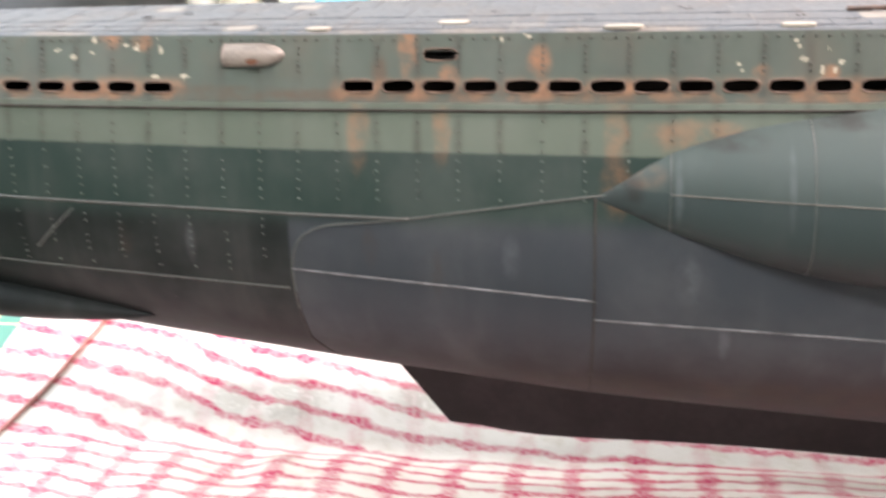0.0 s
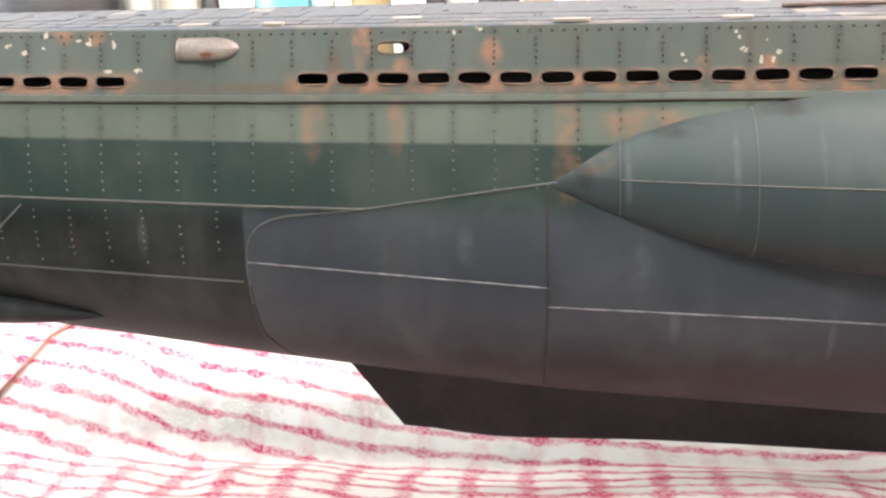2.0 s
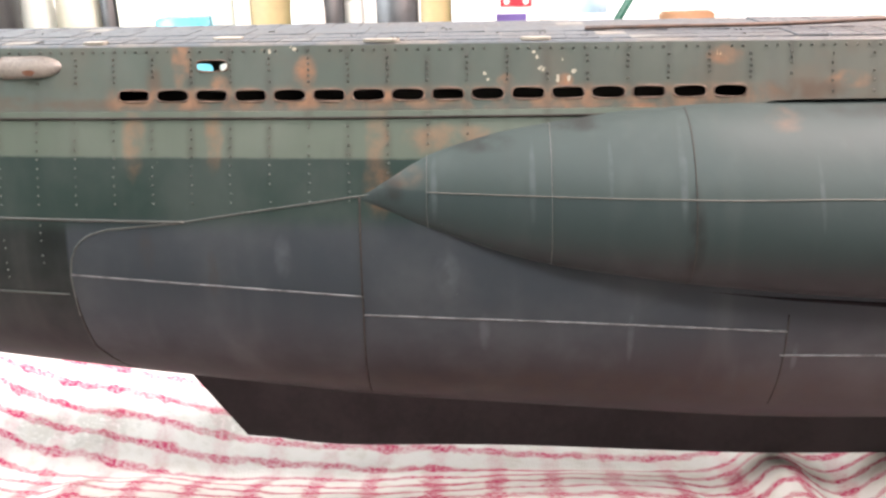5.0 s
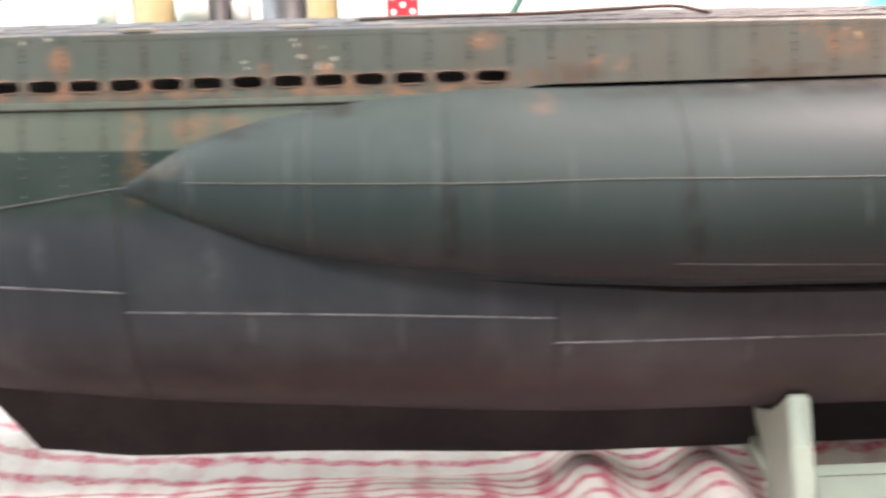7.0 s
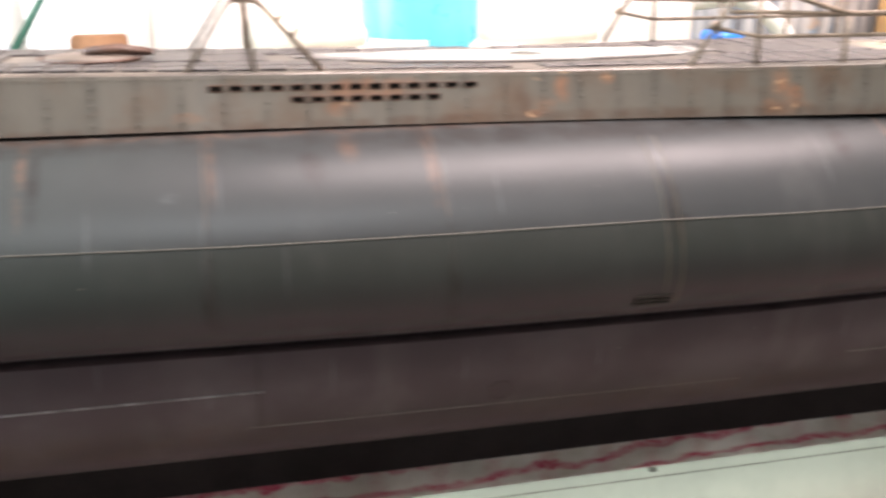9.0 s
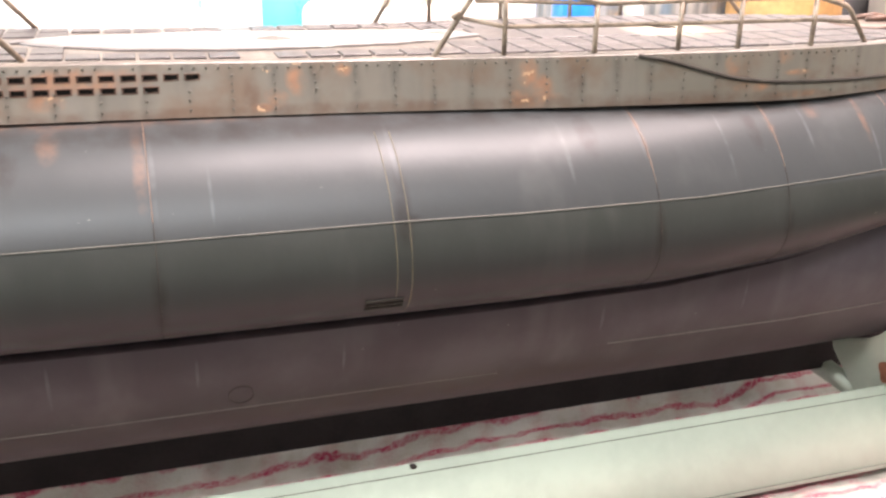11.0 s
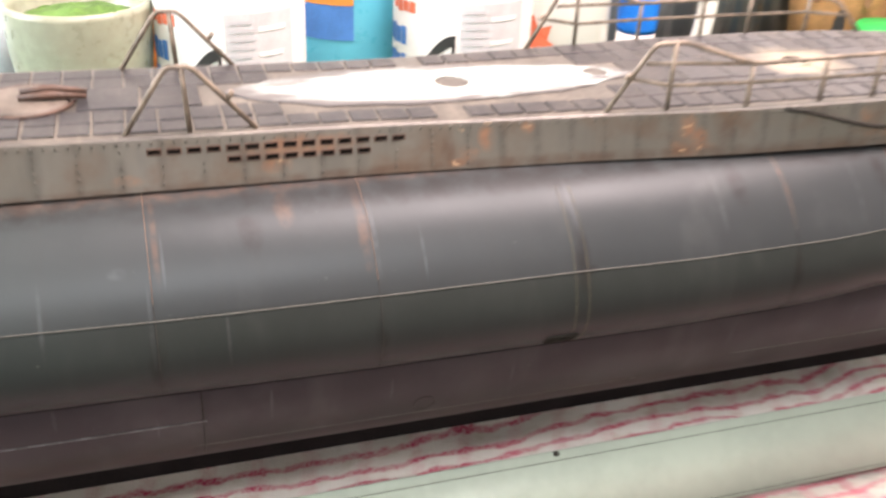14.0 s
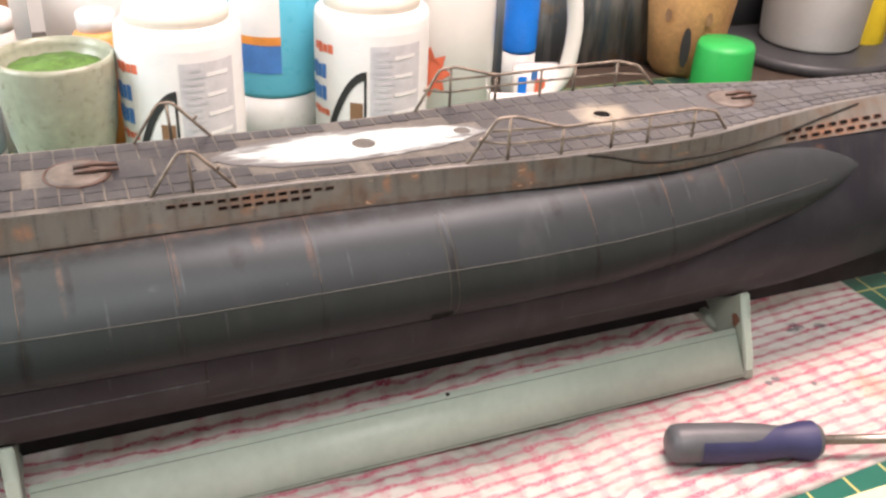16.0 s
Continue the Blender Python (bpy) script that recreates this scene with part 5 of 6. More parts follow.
M_ORANGE = simple("orange_plastic", (0.80, 0.30, 0.08), 0.4, var=0.08)
def streaked_material():
    m, nt, b = material("streaked_slate_print")
    co = coords(nt)
    n1, n2, n3 = noise_tex(nt, co, 1.0, 4, (90, 90, 12)), noise_tex(nt, co, 1.0, 4, (60, 60, 9)), noise_tex(nt, co, 40, 4)
    base = mix(nt, ramp(nt, n1, 0.4, 0.62), (0.12, 0.13, 0.14), (0.30, 0.30, 0.29))
    base = mix(nt, val(nt, ramp(nt, n2, 0.55, 0.68), "MULTIPLY", 0.7), base, (0.10, 0.17, 0.24))
    base = mix(nt, val(nt, ramp(nt, n3, 0.56, 0.7), "MULTIPLY", 0.7), base, (0.28, 0.19, 0.11))
    nt.links.new(base, b.inputs["Base Color"])
    b.inputs["Roughness"].default_value = 0.6
    return m


M_JEAN = streaked_material()
M_PURPLE = simple("purple_label_ink", (0.13, 0.085, 0.28), 0.6)
M_STICK = simple("dark_green_lacquer", (0.02, 0.10, 0.07), 0.3, var=0.1)
M_STEELB = simple("pale_blue_glass_plastic", (0.55, 0.66, 0.76), 0.2, var=0.08)
M_REDP = simple("red_printed_card", (0.72, 0.03, 0.05), 0.5, var=0.06)


def bent(name, parent, r, a0, a1, z0, z1, mat, lift=0.0004, label="", n=14, shape=None):
    """A patch wrapped round an upright cylinder; angles in degrees, -90 faces the model."""
    v, f = [], []
    rows = []
    for z in (z0, z1):
        rows.append([Vector(((r + lift) * math.cos(math.radians(a0 + (a1 - a0) * i / n)), (r + lift) * math.sin(math.radians(a0 + (a1 - a0) * i / n)), z)) for i in range(n + 1)])
    grid_into(v, f, rows)
    return raw(name, v, f, mat, parent, label)


def ink_shape(name, parent, r, pts, mat, lift=0.0009, label=""):
    """A flat printed shape of (angle, z) corners on a cylinder."""
    v = [Vector(((r + lift) * math.cos(math.radians(a)), (r + lift) * math.sin(math.radians(a)), z)) for a, z in pts]
    return raw(name, v, [tuple(range(len(v)))], mat, parent, label, smooth=False)


def arch_ink(parent, r):
    """The dark arch printed low on the label."""
    outer, inner = [], []
    for i in range(11):
        t = i / 10
        outer.append((-112 + 42 * t, 0.036 + 0.052 * math.sin(t * math.pi / 2) ** 0.9))
        inner.append((-104 + 34 * t, 0.036 + 0.045 * math.sin(t * math.pi / 2) ** 0.9))
    v, f = [], []
    grid_into(v, f, [[Vector(((r + 0.001) * math.cos(math.radians(a)), (r + 0.001) * math.sin(math.radians(a)), z)) for a, z in row] for row in (outer, inner)])
    raw("printed_arch", v, f, M_INKK, parent, "black printed arch")
    bent("printed_upright", parent, r, -72, -69.5, 0.030, 0.088, M_INKK, 0.0009, n=4)
    bent("printed_picture", parent, r, -86, -73, 0.030, 0.062, M_BROWN, 0.0006, n=6)


def finish_bottle(at, turn, label):
    b = thing("finish_bottle", label, "bottle", "white bottles of varnish", at=at)
    b.rotation_euler = (0, 0, math.radians(turn))
    R = 0.046
    body = lathe("body", [(0.001, 0.0), (R - 0.004, 0.0), (R - 0.001, 0.002), (R, 0.006), (R, 0.122), (R - 0.001, 0.126), (R - 0.004, 0.1285), (0.040, 0.1300)], M_BOTTLE, b, "", 64)
    lathe("neck", [(0.0385, 0.1296), (0.0385, 0.137), (0.036, 0.142), (0.020, 0.156), (0.016, 0.160)], M_CREAMP, b, "cream shoulder", 48)
    cap = lathe("cap", [(0.001, 0.160), (0.018, 0.160), (0.018, 0.186), (0.016, 0.188), (0.001, 0.188)], M_BOTTLE, b, "white ribbed cap", 48)
    lab = bent("label", b, R, -185, 5, 0.012, 0.116, M_LABEL, 0.0004, "printed paper label", 40)
    for a0, z0, hgt, n, mat, words in ((-134, 0.098, 0.007, 4, M_INKR, "red printed word bar"), (-144, 0.076, 0.012, 4, M_INKB, "blue printed word bar"), (-144, 0.058, 0.012, 4, M_INKB, "blue printed word bar"), (-140, 0.046, 0.005, 4, M_INKR, "orange printed word bar")):
        for k in range(n):
            a = a0 + k * 7.6
            bent("word_bar", lab, R, a, a + 6.7, z0 - (0.0012 if k % 3 == 1 else 0), z0 + hgt * (1.0 if k % 2 else 0.9), mat, 0.0008, words, 3)
    arch_ink(lab, R)
    grey = bent("text_panel", lab, R, -66, -12, 0.016, 0.108, M_LABELG, 0.0007, "pale grey printed text panel", 16)
    rng = random.Random(3)
    for i in range(17):
        z = 0.102 - i * 0.0050
        bent("text_line", grey, R, -63, -44 + rng.uniform(-4, 3), z, z + 0.0016, M_INKG, 0.0011, "", 5)
        if i % 3 == 1:
            bent("text_line", grey, R, -42, -18 + rng.uniform(-4, 3), z, z + 0.0030, M_LABEL, 0.0011, "", 6)
    return b


finish_bottle((-0.0975, 0.322, TABLE), -34, "white varnish bottle with a red, blue and grey label")
finish_bottle((0.0545, 0.322, TABLE), -44, "white varnish bottle beside a teal cleaner bottle")


def celadon_pot():
    p = thing("ceramic_cup", "pale green glazed ceramic cup holding green foam", "cup", at=(-0.186, 0.325, TABLE))
    lathe("cup_body", [(0.001, 0.0), (0.024, 0.0), (0.026, 0.004), (0.031, 0.018), (0.038, 0.050), (0.0415, 0.080), (0.0425, 0.104), (0.0420, 0.108), (0.0400, 0.108), (0.0390, 0.102), (0.036, 0.090), (0.010, 0.088)], M_CELADON, p, "", 56)
    v, f, rows = [], [], []
    for i in range(13):
        r = 0.036 * i / 12
        row = []
        for j in range(36):
            a = 2 * math.pi * j / 36
            h = 0.0975 + 0.006 * (1 - i / 12) + 0.003 * noise.noise(Vector((r * math.cos(a) * 90, r * math.sin(a) * 90, 2)))
            if i == 12:
                h = 0.091
            row.append((r * math.cos(a), r * math.sin(a), h))
        rows.append(row)
    grid_into(v, f, rows, True)
    raw("foam", v, f, M_MOSS, p, "crumbly green foam")


celadon_pot()


def cleaner_bottle(at, turn, label, mat, band):
    b = thing("cleaner_bottle", label, "bottle", at=at)
    b.rotation_euler = (0, 0, math.radians(turn))
    R = 0.040
    lathe("body", [(0.001, 0.0), (R - 0.004, 0.0), (R, 0.005), (R, 0.046)], M_CLEAR, b, "milky clear base", 48)
    lathe("sleeve", [(R + 0.0002, 0.044), (R + 0.0008, 0.048), (R + 0.0008, 0.165), (R - 0.008, 0.185), (0.016, 0.198), (0.014, 0.215), (0.001, 0.215)], mat, b, "teal body", 48)
    lab = bent("label", b, R + 0.0008, -160, -95, 0.075, 0.128, M_LABEL, 0.0004, "white and blue label", 16)
    bent("blue_band", lab, R + 0.0008, -160, -95, 0.066, 0.092, M_INKB, 0.0008, "blue wave", 16)
    bent("orange_band", lab, R + 0.0008, -160, -95, 0.090, 0.097, M_INKO, 0.0011, "orange wave", 16)
    return b


cleaner_bottle((-0.009, 0.395, TABLE), 0, "teal cleaning liquid bottle with a blue and orange label", M_TEAL, 1)
low = cleaner_bottle((-0.262, 0.372, TABLE), 40, "blue labelled bottle beside the ceramic cup", M_STEELB, 1)
low.scale = (0.8, 0.8, 0.5)


def leaf_mug():
    m = thing("mug", "white mug printed with a red maple leaf", "mug", at=(0.142, 0.372, TABLE))
    R = 0.042
    lathe("mug_body", [(0.001, 0.0), (R - 0.004, 0.0), (R, 0.004), (R, 0.168), (R - 0.001, 0.170), (R - 0.0035, 0.168), (R - 0.0035, 0.012), (0.001, 0.010)], M_MUG, m, "", 56)
    tube("mug_handle", rounded([(0.038, -0.006, 0.150), (0.080, -0.014, 0.154), (0.112, -0.020, 0.128), (0.119, -0.021, 0.085), (0.114, -0.020, 0.040), (0.092, -0.015, 0.014), (0.039, -0.006, 0.018)], 6, 0.4), 0.0075, M_MUG, m, "", 12)
    star = []
    for i in range(16):
        a = 2 * math.pi * i / 16
        r = (1.0, 0.62)[i % 2]
        star.append((-132 + 26 * r * math.sin(a), 0.060 + 0.023 * r * math.cos(a)))
    ink_shape("printed_leaf", m, R, star, M_INKR, 0.0012, "red printed leaf")


leaf_mug()


def carton(name, at, size, turn, mat, label, cat, band=None):
    b = thing(name, label, cat, at=at)
    b.rotation_euler = (0, 0, math.radians(turn))
    body = part("body", box_bm(*size, 0.0015, (0, 0, size[2] / 2)), mat, b)
    if band:
        part("printed_band", box_bm(size[0] * 0.96, 0.0006, size[2] * 0.35, 0, (0, -size[1] / 2 - 0.0004, size[2] * 0.55)), band, b, "printed band", False)
    return b


def jar(name, at, r, h, mat, capmat, label, cat, neck=0.7):
    b = thing(name, label, cat, at=at)
    lathe("body", [(0.001, 0), (r - 0.002, 0), (r, 0.003), (r, h * 0.78), (r * 0.95, h * 0.84), (r * neck, h * 0.88)], mat, b, "", 40)
    lathe("cap", [(0.001, h * 0.87), (r * neck + 0.001, h * 0.87), (r * neck + 0.001, h * 0.985), (r * neck - 0.001, h), (0.001, h)], capmat, b, "screw cap", 40)
    return b


# row behind the bow
YB = 0.55
M_OLIVEC = simple("olive_brown_card", (0.30, 0.23, 0.11), 0.7, var=0.1, scale=20)
carton("storage_box", (-0.8650, YB, TABLE), (0.150, 0.10, 0.20), 0, M_CHAR, "black plastic storage box", "box")
jar("white_jar", (-0.7700, YB, TABLE), 0.014, 0.17, M_BOTTLE, M_BOTTLE, "slim white plastic jar", "jar", 0.9)
jar("cream_jar", (-0.7330, YB, TABLE), 0.020, 0.17, M_CREAMP, M_CREAMP, "cream plastic jar with a cream cap", "jar", 0.9)
carton("tool_case", (-0.7040, YB, TABLE), (0.0113, 0.03, 0.18), 0, M_CHAR, "narrow dark plastic tool case", "case")
carton("pale_carton", (-0.6800, YB, TABLE), (0.0305, 0.03, 0.165), 0, M_CREAMP, "pale cream card carton upright", "carton")
carton("cream_carton", (-0.640, 0.61, TABLE), (0.150, 0.04, 0.19), 0, M_CREAMP, "wide cream card carton upright", "carton")
carton("teal_carton", (-0.6420, YB, TABLE), (0.0429, 0.03, 0.126), 0, M_TEAL, "small teal carton standing upright", "carton")
jar("white_jar", (-0.6080, YB, TABLE), 0.010, 0.165, M_BOTTLE, M_BOTTLE, "slim white plastic bottle", "bottle", 0.9)
carton("pale_carton", (-0.5880, YB, TABLE), (0.0136, 0.03, 0.17), 0, M_CREAMP, "narrow cream card carton", "carton")
carton("olive_carton", (-0.5630, YB, TABLE), (0.0350, 0.03, 0.175), 0, M_OLIVEC, "plain olive-brown card carton upright", "carton")
jar("white_jar", (-0.5320, YB - 0.01, TABLE), 0.0155, 0.165, M_BOTTLE, M_BOTTLE, "white plastic bottle with a wide cap", "bottle", 0.9)
carton("charcoal_case", (-0.5140, YB, TABLE), (0.0215, 0.03, 0.19), 0, M_CHAR, "narrow charcoal plastic case upright", "case")
jar("glue_bottle", (-0.4945, YB, TABLE), 0.0085, 0.158, M_BOTTLE, M_BOTTLE, "white glue bottle with a white cap", "bottle", 0.9)
carton("charcoal_case", (-0.4570, YB, TABLE), (0.0339, 0.03, 0.19), 0, M_CHAR, "dark charcoal plastic case upright", "case")
carton("olive_carton", (-0.4240, YB, TABLE), (0.0249, 0.03, 0.17), 0, M_OLIVEC, "narrow olive-brown card carton", "carton")
carton("white_carton", (-0.3930, YB, TABLE), (0.034, 0.04, 0.170), 0, M_BOTTLE, "plain white card carton", "carton")
card = carton("spotted_carton", (-0.3575, YB, TABLE), (0.0429, 0.03, 0.180), 0, M_BOTTLE, "white carton with a red spotted top and purple print", "carton")
part("purple_print", box_bm(0.025, 0.0006, 0.030, 0, (-0.003, -0.0154, 0.108)), M_PURPLE, card, "purple print", False)
red = part("red_print", box_bm(0.026, 0.0006, 0.048, 0, (0.001, -0.0154, 0.153)), M_REDP, card, "red print", False)
for i in range(3):
    for j in range(4):
        raw("white_spot", [Vector((-0.007 + i * 0.008 + 0.0026 * math.cos(a), -0.0160, 0.133 + j * 0.0118 + (0.0056 if i == 1 else 0) + 0.0026 * math.sin(a))) for a in [2 * math.pi * k / 12 for k in range(12)]], [tuple(range(12))], M_BOTTLE, red, smooth=False)
carton("white_carton", (-0.3180, YB + 0.02, TABLE), (0.0384, 0.03, 0.175), 0, M_BOTTLE, "white card carton beside a green brush", "carton")
jar("clear_bottle", (-0.305, 0.43, TABLE), 0.017, 0.150, M_STEELB, M_STEELB, "pale blue clear bottle", "bottle", 0.6)
stick = thing("paint_brush", "dark green lacquered paint brush leaning on the cartons", "brush", at=(0, 0, 0))
tube("brush_handle", [(-0.363, 0.42, TABLE + 0.0025), (-0.296, 0.438, 0.11), (-0.228, 0.455, 0.22)], [0.0025, 0.0034, 0.0018], M_STICK, stick, "", 10)
carton("white_carton", (-0.245, 0.53, TABLE), (0.090, 0.05, 0.19), 0, M_BOTTLE, "plain white card carton upright", "carton")
block = carton("wooden_block", (-0.232, 0.452, TABLE), (0.038, 0.02, 0.128), 0, M_BROWN, "brown wooden block standing upright", "block")
jar("white_jar", (-0.226, 0.418, TABLE), 0.016, 0.1165, M_BOTTLE, M_BOTTLE, "small white capped jar", "jar", 0.9)
jar("orange_bottle", (-0.150, 0.40, TABLE), 0.020, 0.116, M_ORANGE, M_BOTTLE, "orange plastic bottle behind the cup", "bottle", 0.7)
carton("white_carton", (-0.140, 0.49, TABLE), (0.095, 0.04, 0.19), 0, M_BOTTLE, "broad white card carton upright", "carton")

# row behind the stern
hang = thing("blue_bottle", "bright blue plastic bottle behind the mug", "bottle", at=(0.243, 0.425, TABLE))
lathe("body", [(0.001, 0), (0.0150, 0), (0.0162, 0.003), (0.0162, 0.044)], M_CLEAR, hang, "clear base", 36)
lathe("cap", [(0.001, 0.0425), (0.0165, 0.0425), (0.0168, 0.046), (0.0168, 0.120), (0.015, 0.123), (0.001, 0.123)], M_BLUEP, hang, "bright blue cap", 36)
tin = carton("tin_box", (0.345, 0.485, TABLE), (0.20, 0.04, 0.20), -6, M_JEAN, "streaked slate-grey tin box upright", "tin")
part("tin_lid", box_bm(0.204, 0.044, 0.022, 0.002, (0, 0, 0.190)), M_CHAR, tin, "dark pressed lid")
part("tin_seam", box_bm(0.0012, 0.0012, 0.176, 0.0004, (-0.062, -0.0204, 0.090)), M_CHAR, tin, "folded seam")
tubes = carton("paint_tube_box", (0.232, 0.365, TABLE), (0.044, 0.016, 0.048), -14, M_BOTTLE, "small white box printed red and blue", "box")
part("red_print", box_bm(0.010, 0.0006, 0.014, 0, (0.002, -0.0085, 0.030)), M_INKR, tubes, "red print", False)
part("blue_print", box_bm(0.008, 0.0006, 0.018, 0, (-0.015, -0.0085, 0.030)), M_BLUEP, tubes, "blue print", False)
for px, pz, mt in ((0.013, 0.034, M_STEELB), (0.018, 0.020, M_INKO), (-0.006, 0.014, M_STEELB), (0.010, 0.012, M_INKR), (-0.017, 0.012, M_LABELG), (-0.004, 0.040, M_INKB)):
    part("small_print", box_bm(0.006, 0.0006, 0.008, 0, (px, -0.0085, pz)), mt, tubes, "small coloured print", False)
pouch = thing("leather_pouch", "tan leather pouch with a dark slot", "pouch", at=(0.445, 0.43, TABLE))
lathe("pouch_body", [(0.001, 0), (0.030, 0), (0.037, 0.010), (0.042, 0.05), (0.048, 0.10), (0.046, 0.15), (0.030, 0.19), (0.001, 0.195)], M_TAN, pouch, "", 40)
ink_shape("dark_slot", pouch, 0.0435, [(-126 + 6 * math.cos(a), 0.040 + 0.021 * math.sin(a)) for a in [2 * math.pi * i / 20 for i in range(20)]], M_INKK, 0.004, "black slot")
for da in (-26, 25):
    ink_shape("dark_mark", pouch, 0.0435, [(-127 + da + 4.5 * math.cos(a), 0.070 + 0.007 * math.sin(a)) for a in [2 * math.pi * i / 16 for i in range(16)]], M_BROWN, 0.0042, "brown oval mark")
lid = thing("green_cap", "bright green plastic spray cap", "cap", at=(0.436, 0.352, TABLE))
lathe("cap_shell", [(0.001, 0.0), (0.0305, 0.0), (0.0308, 0.003), (0.0285, 0.052), (0.0265, 0.057), (0.001, 0.058)], M_GREENP, lid, "", 48)
bucket = thing("white_pot", "white plastic pot standing on a black tray", "pot", at=(0.632, 0.448, TABLE))
lathe("pot_wall", [(0.001, 0.014), (0.052, 0.014), (0.056, 0.018), (0.063, 0.14), (0.065, 0.145), (0.062, 0.145), (0.055, 0.03), (0.001, 0.024)], M_BOTTLE, bucket, "", 56)
lathe("foot_ring", [(0.044, 0.0135), (0.0475, 0.0135), (0.0475, 0.0145), (0.044, 0.0145)], M_CHAR, bucket, "dark foot ring", 48)
tray = thing("black_tray", "black plastic tray under the white pot", "tray", at=(0.632, 0.448, TABLE))
lathe("tray_shell", [(0.001, 0.0), (0.096, 0.0), (0.100, 0.003), (0.100, 0.013), (0.097, 0.0132), (0.001, 0.0132)], M_CHAR, tray, "", 56)
carton("charcoal_case", (0.62, 0.56, TABLE), (0.30, 0.08, 0.12), 0, M_CHAR, "long charcoal plastic case lying flat", "case")
jar("yellow_bottle", (0.700, 0.44, TABLE), 0.028, 0.10, M_YELLOW, M_CHAR, "yellow bottle with a dark cap", "bottle", 0.7)

# shop light over the bench
light = thing("bench_light", "white metal panel light hung above the bench", "lamp")
part("housing", box_bm(0.82, 0.34, 0.04, 0.006, (0.31, 0.02, 1.085)), M_BOTTLE, light)
for sx in (-0.06, 0.62):
    tube("hanger", [(sx, 0.02, 1.10), (sx, 0.02, ZC)], 0.003, M_STEEL, light)

panel = thing("ceiling_light", "white metal ceiling panel light over the front of the bench", "lamp")
part("housing", box_bm(1.08, 0.38, 0.035, 0.006), M_BOTTLE, panel).matrix_local = look((-0.20, -0.962, 1.483), (-0.18, -0.10, 0.05))

border = part("mat_border", box_bm(0.62, 0.012, 0.0006, 0, (0.17, -0.158, TABLE + 0.0035)), M_CREAM, cutting_mat, "cream printed border", False)

# ---- deck panels ----
def build_panels():
    rng = random.Random(11)
    verts, faces = [], []
    made = 0
    ROWS_Y = (-0.90, -0.63, -0.30, 0.30, 0.63, 0.90)
    base = None
    for i in range(-68, 42):
        x = -0.058 + i * 0.0088
        if x < -0.64 or x > 0.36:
            continue
        for j in range(5):
            y0, y1 = deck_y(x) * ROWS_Y[j], deck_y(x) * ROWS_Y[j + 1]
            bow = x < -0.30
            cx, cy, w = x, (y0 + y1) / 2, (y1 - y0) - (0.0004 if bow else 0.0008)
            if -0.135 < x < 0.012 and abs(cy) < 0.022 * (1 - abs((x + 0.058) / 0.085) ** 2) + 0.003:
                continue
            if (x + 0.186) ** 2 + cy ** 2 < 0.0148 ** 2 or (x - 0.152) ** 2 + cy ** 2 < 0.0138 ** 2 or (x - 0.071) ** 2 + cy ** 2 < 0.009 ** 2:
                continue
            if j == 2 and i % 2:
                continue
            ln = 0.0088 * (1 if j != 2 else 2.0) - (rng.uniform(0.0002, 0.0006) if bow else rng.uniform(0.0006, 0.0012))
            z = deck_top(cx, cy) + (0.00002 if bow else rng.uniform(0.0001, 0.0003))
            hx, hy, b, d = ln / 2, w / 2, 0.0003, 0.0006
            tw = 0.0 if bow else rng.uniform(-0.02, 0.02)
            pts = []
            for s, dz in ((1, -d), (1, 0), (0.93, 0.00005 if bow else 0.0002)):
                for px, py in ((-hx, -hy), (hx, -hy), (hx, hy), (-hx, hy)):
                    pts.append((px - (0.0002 if px > 0 else -0.0002) * (s < 1), py - (0.0002 if py > 0 else -0.0002) * (s < 1), dz))
            fc = [(0, 1, 5, 4), (1, 2, 6, 5), (2, 3, 7, 6), (3, 0, 4, 7), (4, 5, 9, 8), (5, 6, 10, 9), (6, 7, 11, 10), (7, 4, 8, 11), (8, 9, 10, 11)]
            if -0.27 < x < 0.24 and made < 290:
                ob = raw("deck_panel", [Vector(p) for p in pts], fc, M_PANEL, sub, smooth=False)
                ob.matrix_local = Matrix.Translation((cx, cy, z)) @ Matrix.Rotation(tw, 4, "Z")
                made += 1
            else:
                k = len(verts)
                verts.extend((cx + p[0], cy + p[1], z + p[2]) for p in pts)
                faces.extend(tuple(k + q for q in t) for t in fc)
    ob = raw("deck_panelling", verts, faces, M_PANEL, sub, "rows of slate deck panels", smooth=False)
    tagged(ob, kind="stuff")


build_panels()


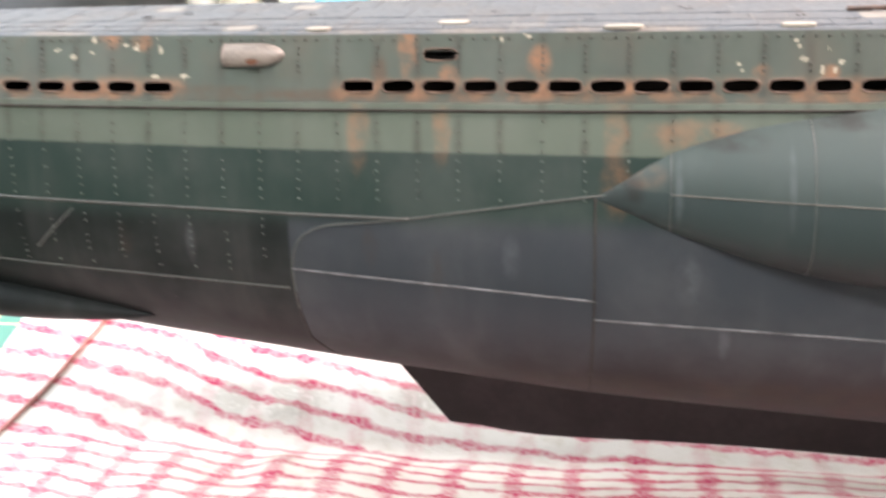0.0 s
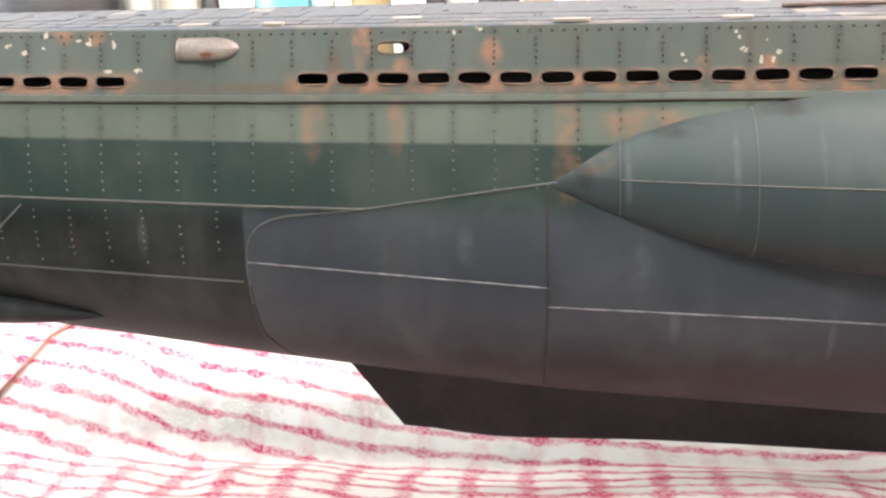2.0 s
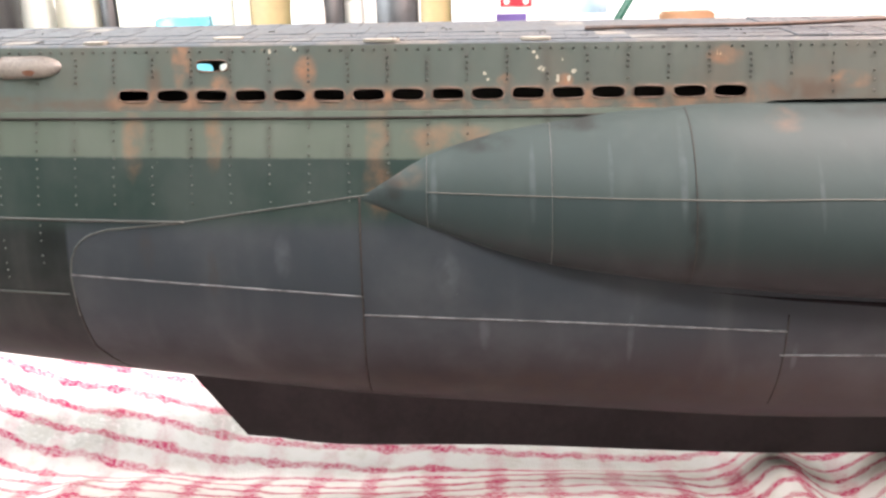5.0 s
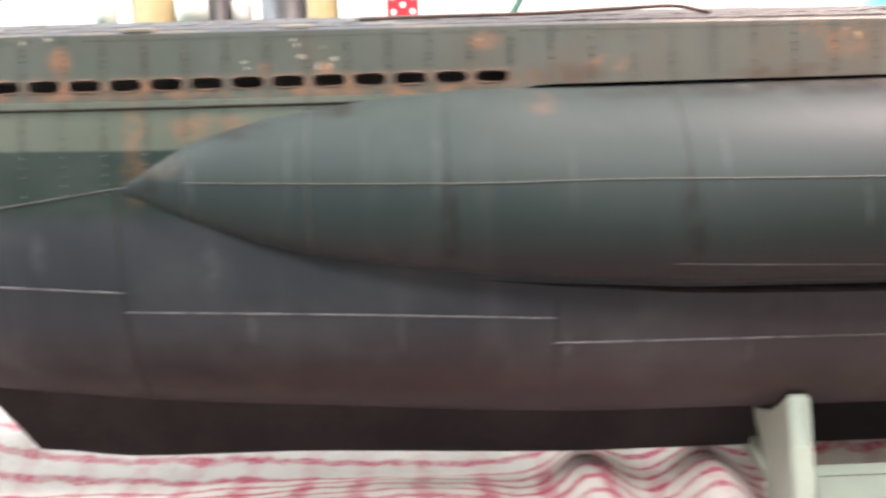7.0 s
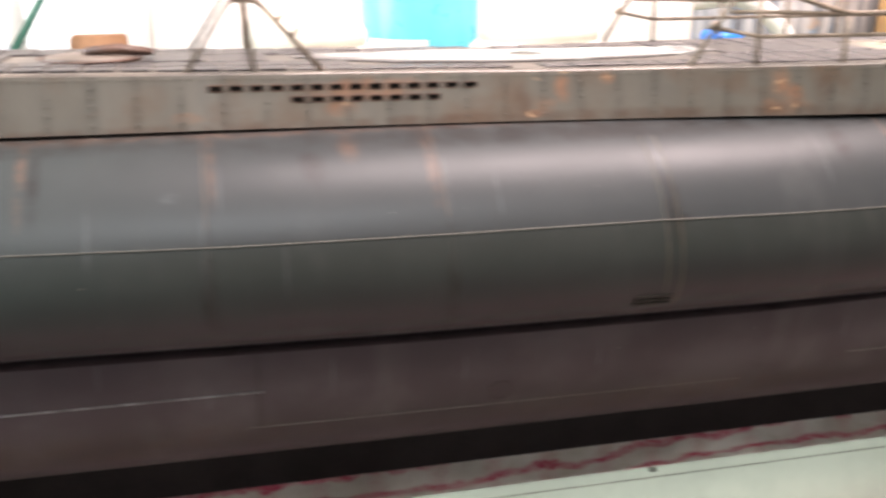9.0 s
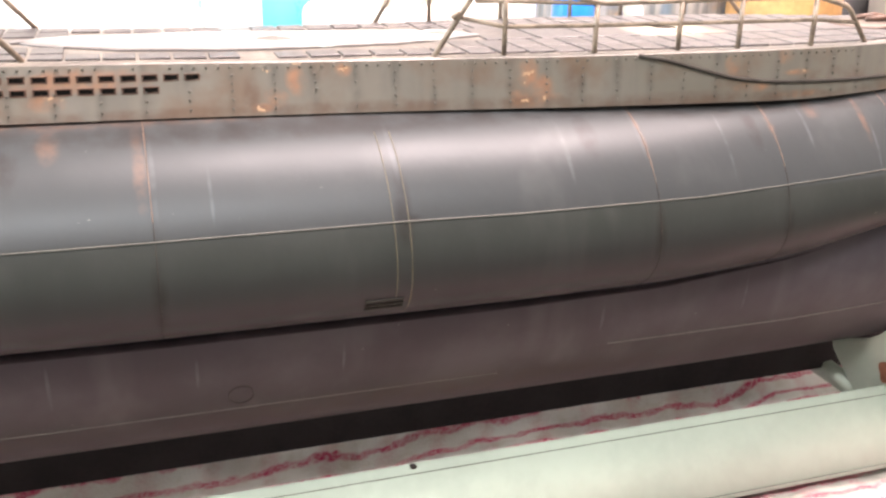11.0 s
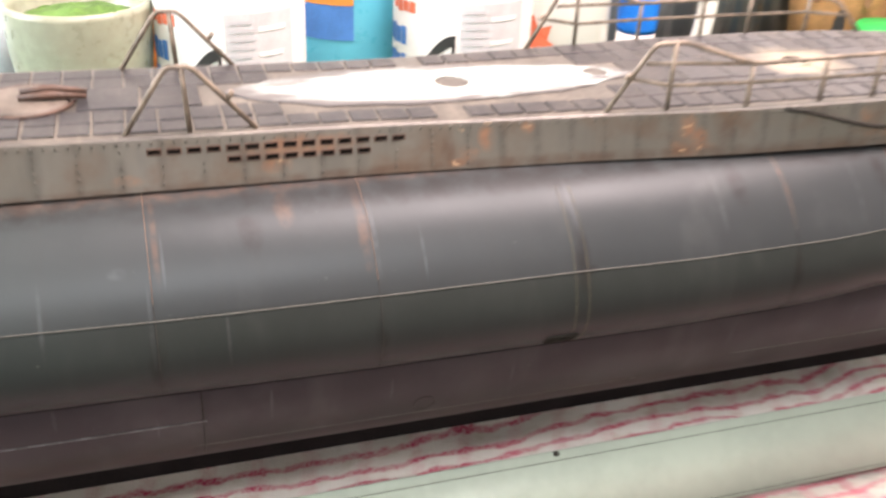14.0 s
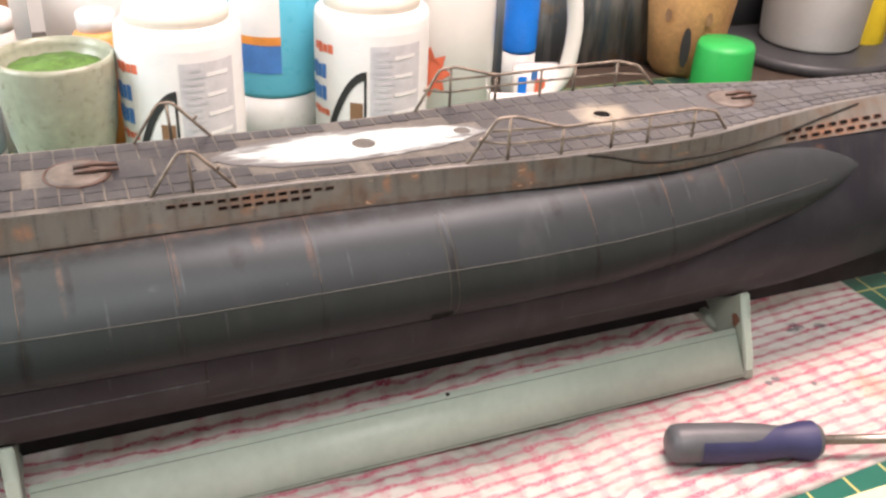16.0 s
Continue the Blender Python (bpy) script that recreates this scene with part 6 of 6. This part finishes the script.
# scratches and worn patches on the foredeck
def build_scratches():
    rng = random.Random(21)
    verts, faces = [], []
    for i in range(26):
        x, y = rng.uniform(-0.57, -0.31), rng.uniform(-0.027, 0.0)
        ang, ln = rng.choice((1.1, 1.2, 1.9)), rng.uniform(0.0012, 0.0032)
        for k in range(rng.choice((1, 1, 2))):
            a = Vector((x + 0.0014 * k, y, deck_top(x, y) + 0.0005))
            d = Vector((math.cos(ang), math.sin(ang), 0)) * ln
            tube_into(verts, faces, [a - Vector((0, 0, 0.00012)), a + d * 0.5, a + d - Vector((0, 0, 0.00012))], 0.00013, 5)
    tagged(raw("deck_scratches", verts, faces, M_SEAM, sub, "short dark scratches"), kind="stuff")
    for x, y, sx, sy in ((-0.4565, -0.0190, 0.0040, 0.0022), (-0.412, -0.0285, 0.0048, 0.0016), (-0.492, -0.026, 0.0030, 0.0018), (-0.37, -0.0285, 0.0040, 0.0014)):
        n = 18
        pts = [Vector((x + sx * math.copysign(abs(math.cos(a)) ** 0.5, math.cos(a)) + 0.0003 * math.sin(5 * a), y + sy * math.copysign(abs(math.sin(a)) ** 0.5, math.sin(a)), 0)) for a in [2 * math.pi * k / n for k in range(n)]]
        rows = [[Vector((p.x, p.y, deck_top(p.x, p.y) - 0.0002)) for p in pts], [Vector((p.x, p.y, deck_top(p.x, p.y) + 0.00055)) for p in pts]]
        v, f = [], []
        grid_into(v, f, rows, True)
        f.append(tuple(range(n, 2 * n)))
        raw("worn_patch", v, f, M_WORN, sub, "bare worn patch", smooth=False)


M_HEM = simple("stitched_hem", (0.44, 0.21, 0.19), 0.9, var=0.3, scale=300)
M_WORN = simple("worn_cream_patch", (0.30, 0.28, 0.24), 0.5, var=0.2, scale=120)
build_scratches()
# a hem stitched across the towel's end
hem_path = []
for i in range(61):
    y = -0.045 + 0.128 * i / 60
    x = -0.624 + 0.33 * (y - 0.071) + 0.0012 * math.sin(60 * y)
    hem_path.append(Vector((x, y, towel_height(x, y) + 0.0009)))
hem = tube("towel_hem", hem_path, 0.0009, M_HEM, None, "stitched hem seam", 6)
hem.parent = bpy.data.objects["tea_towel"]
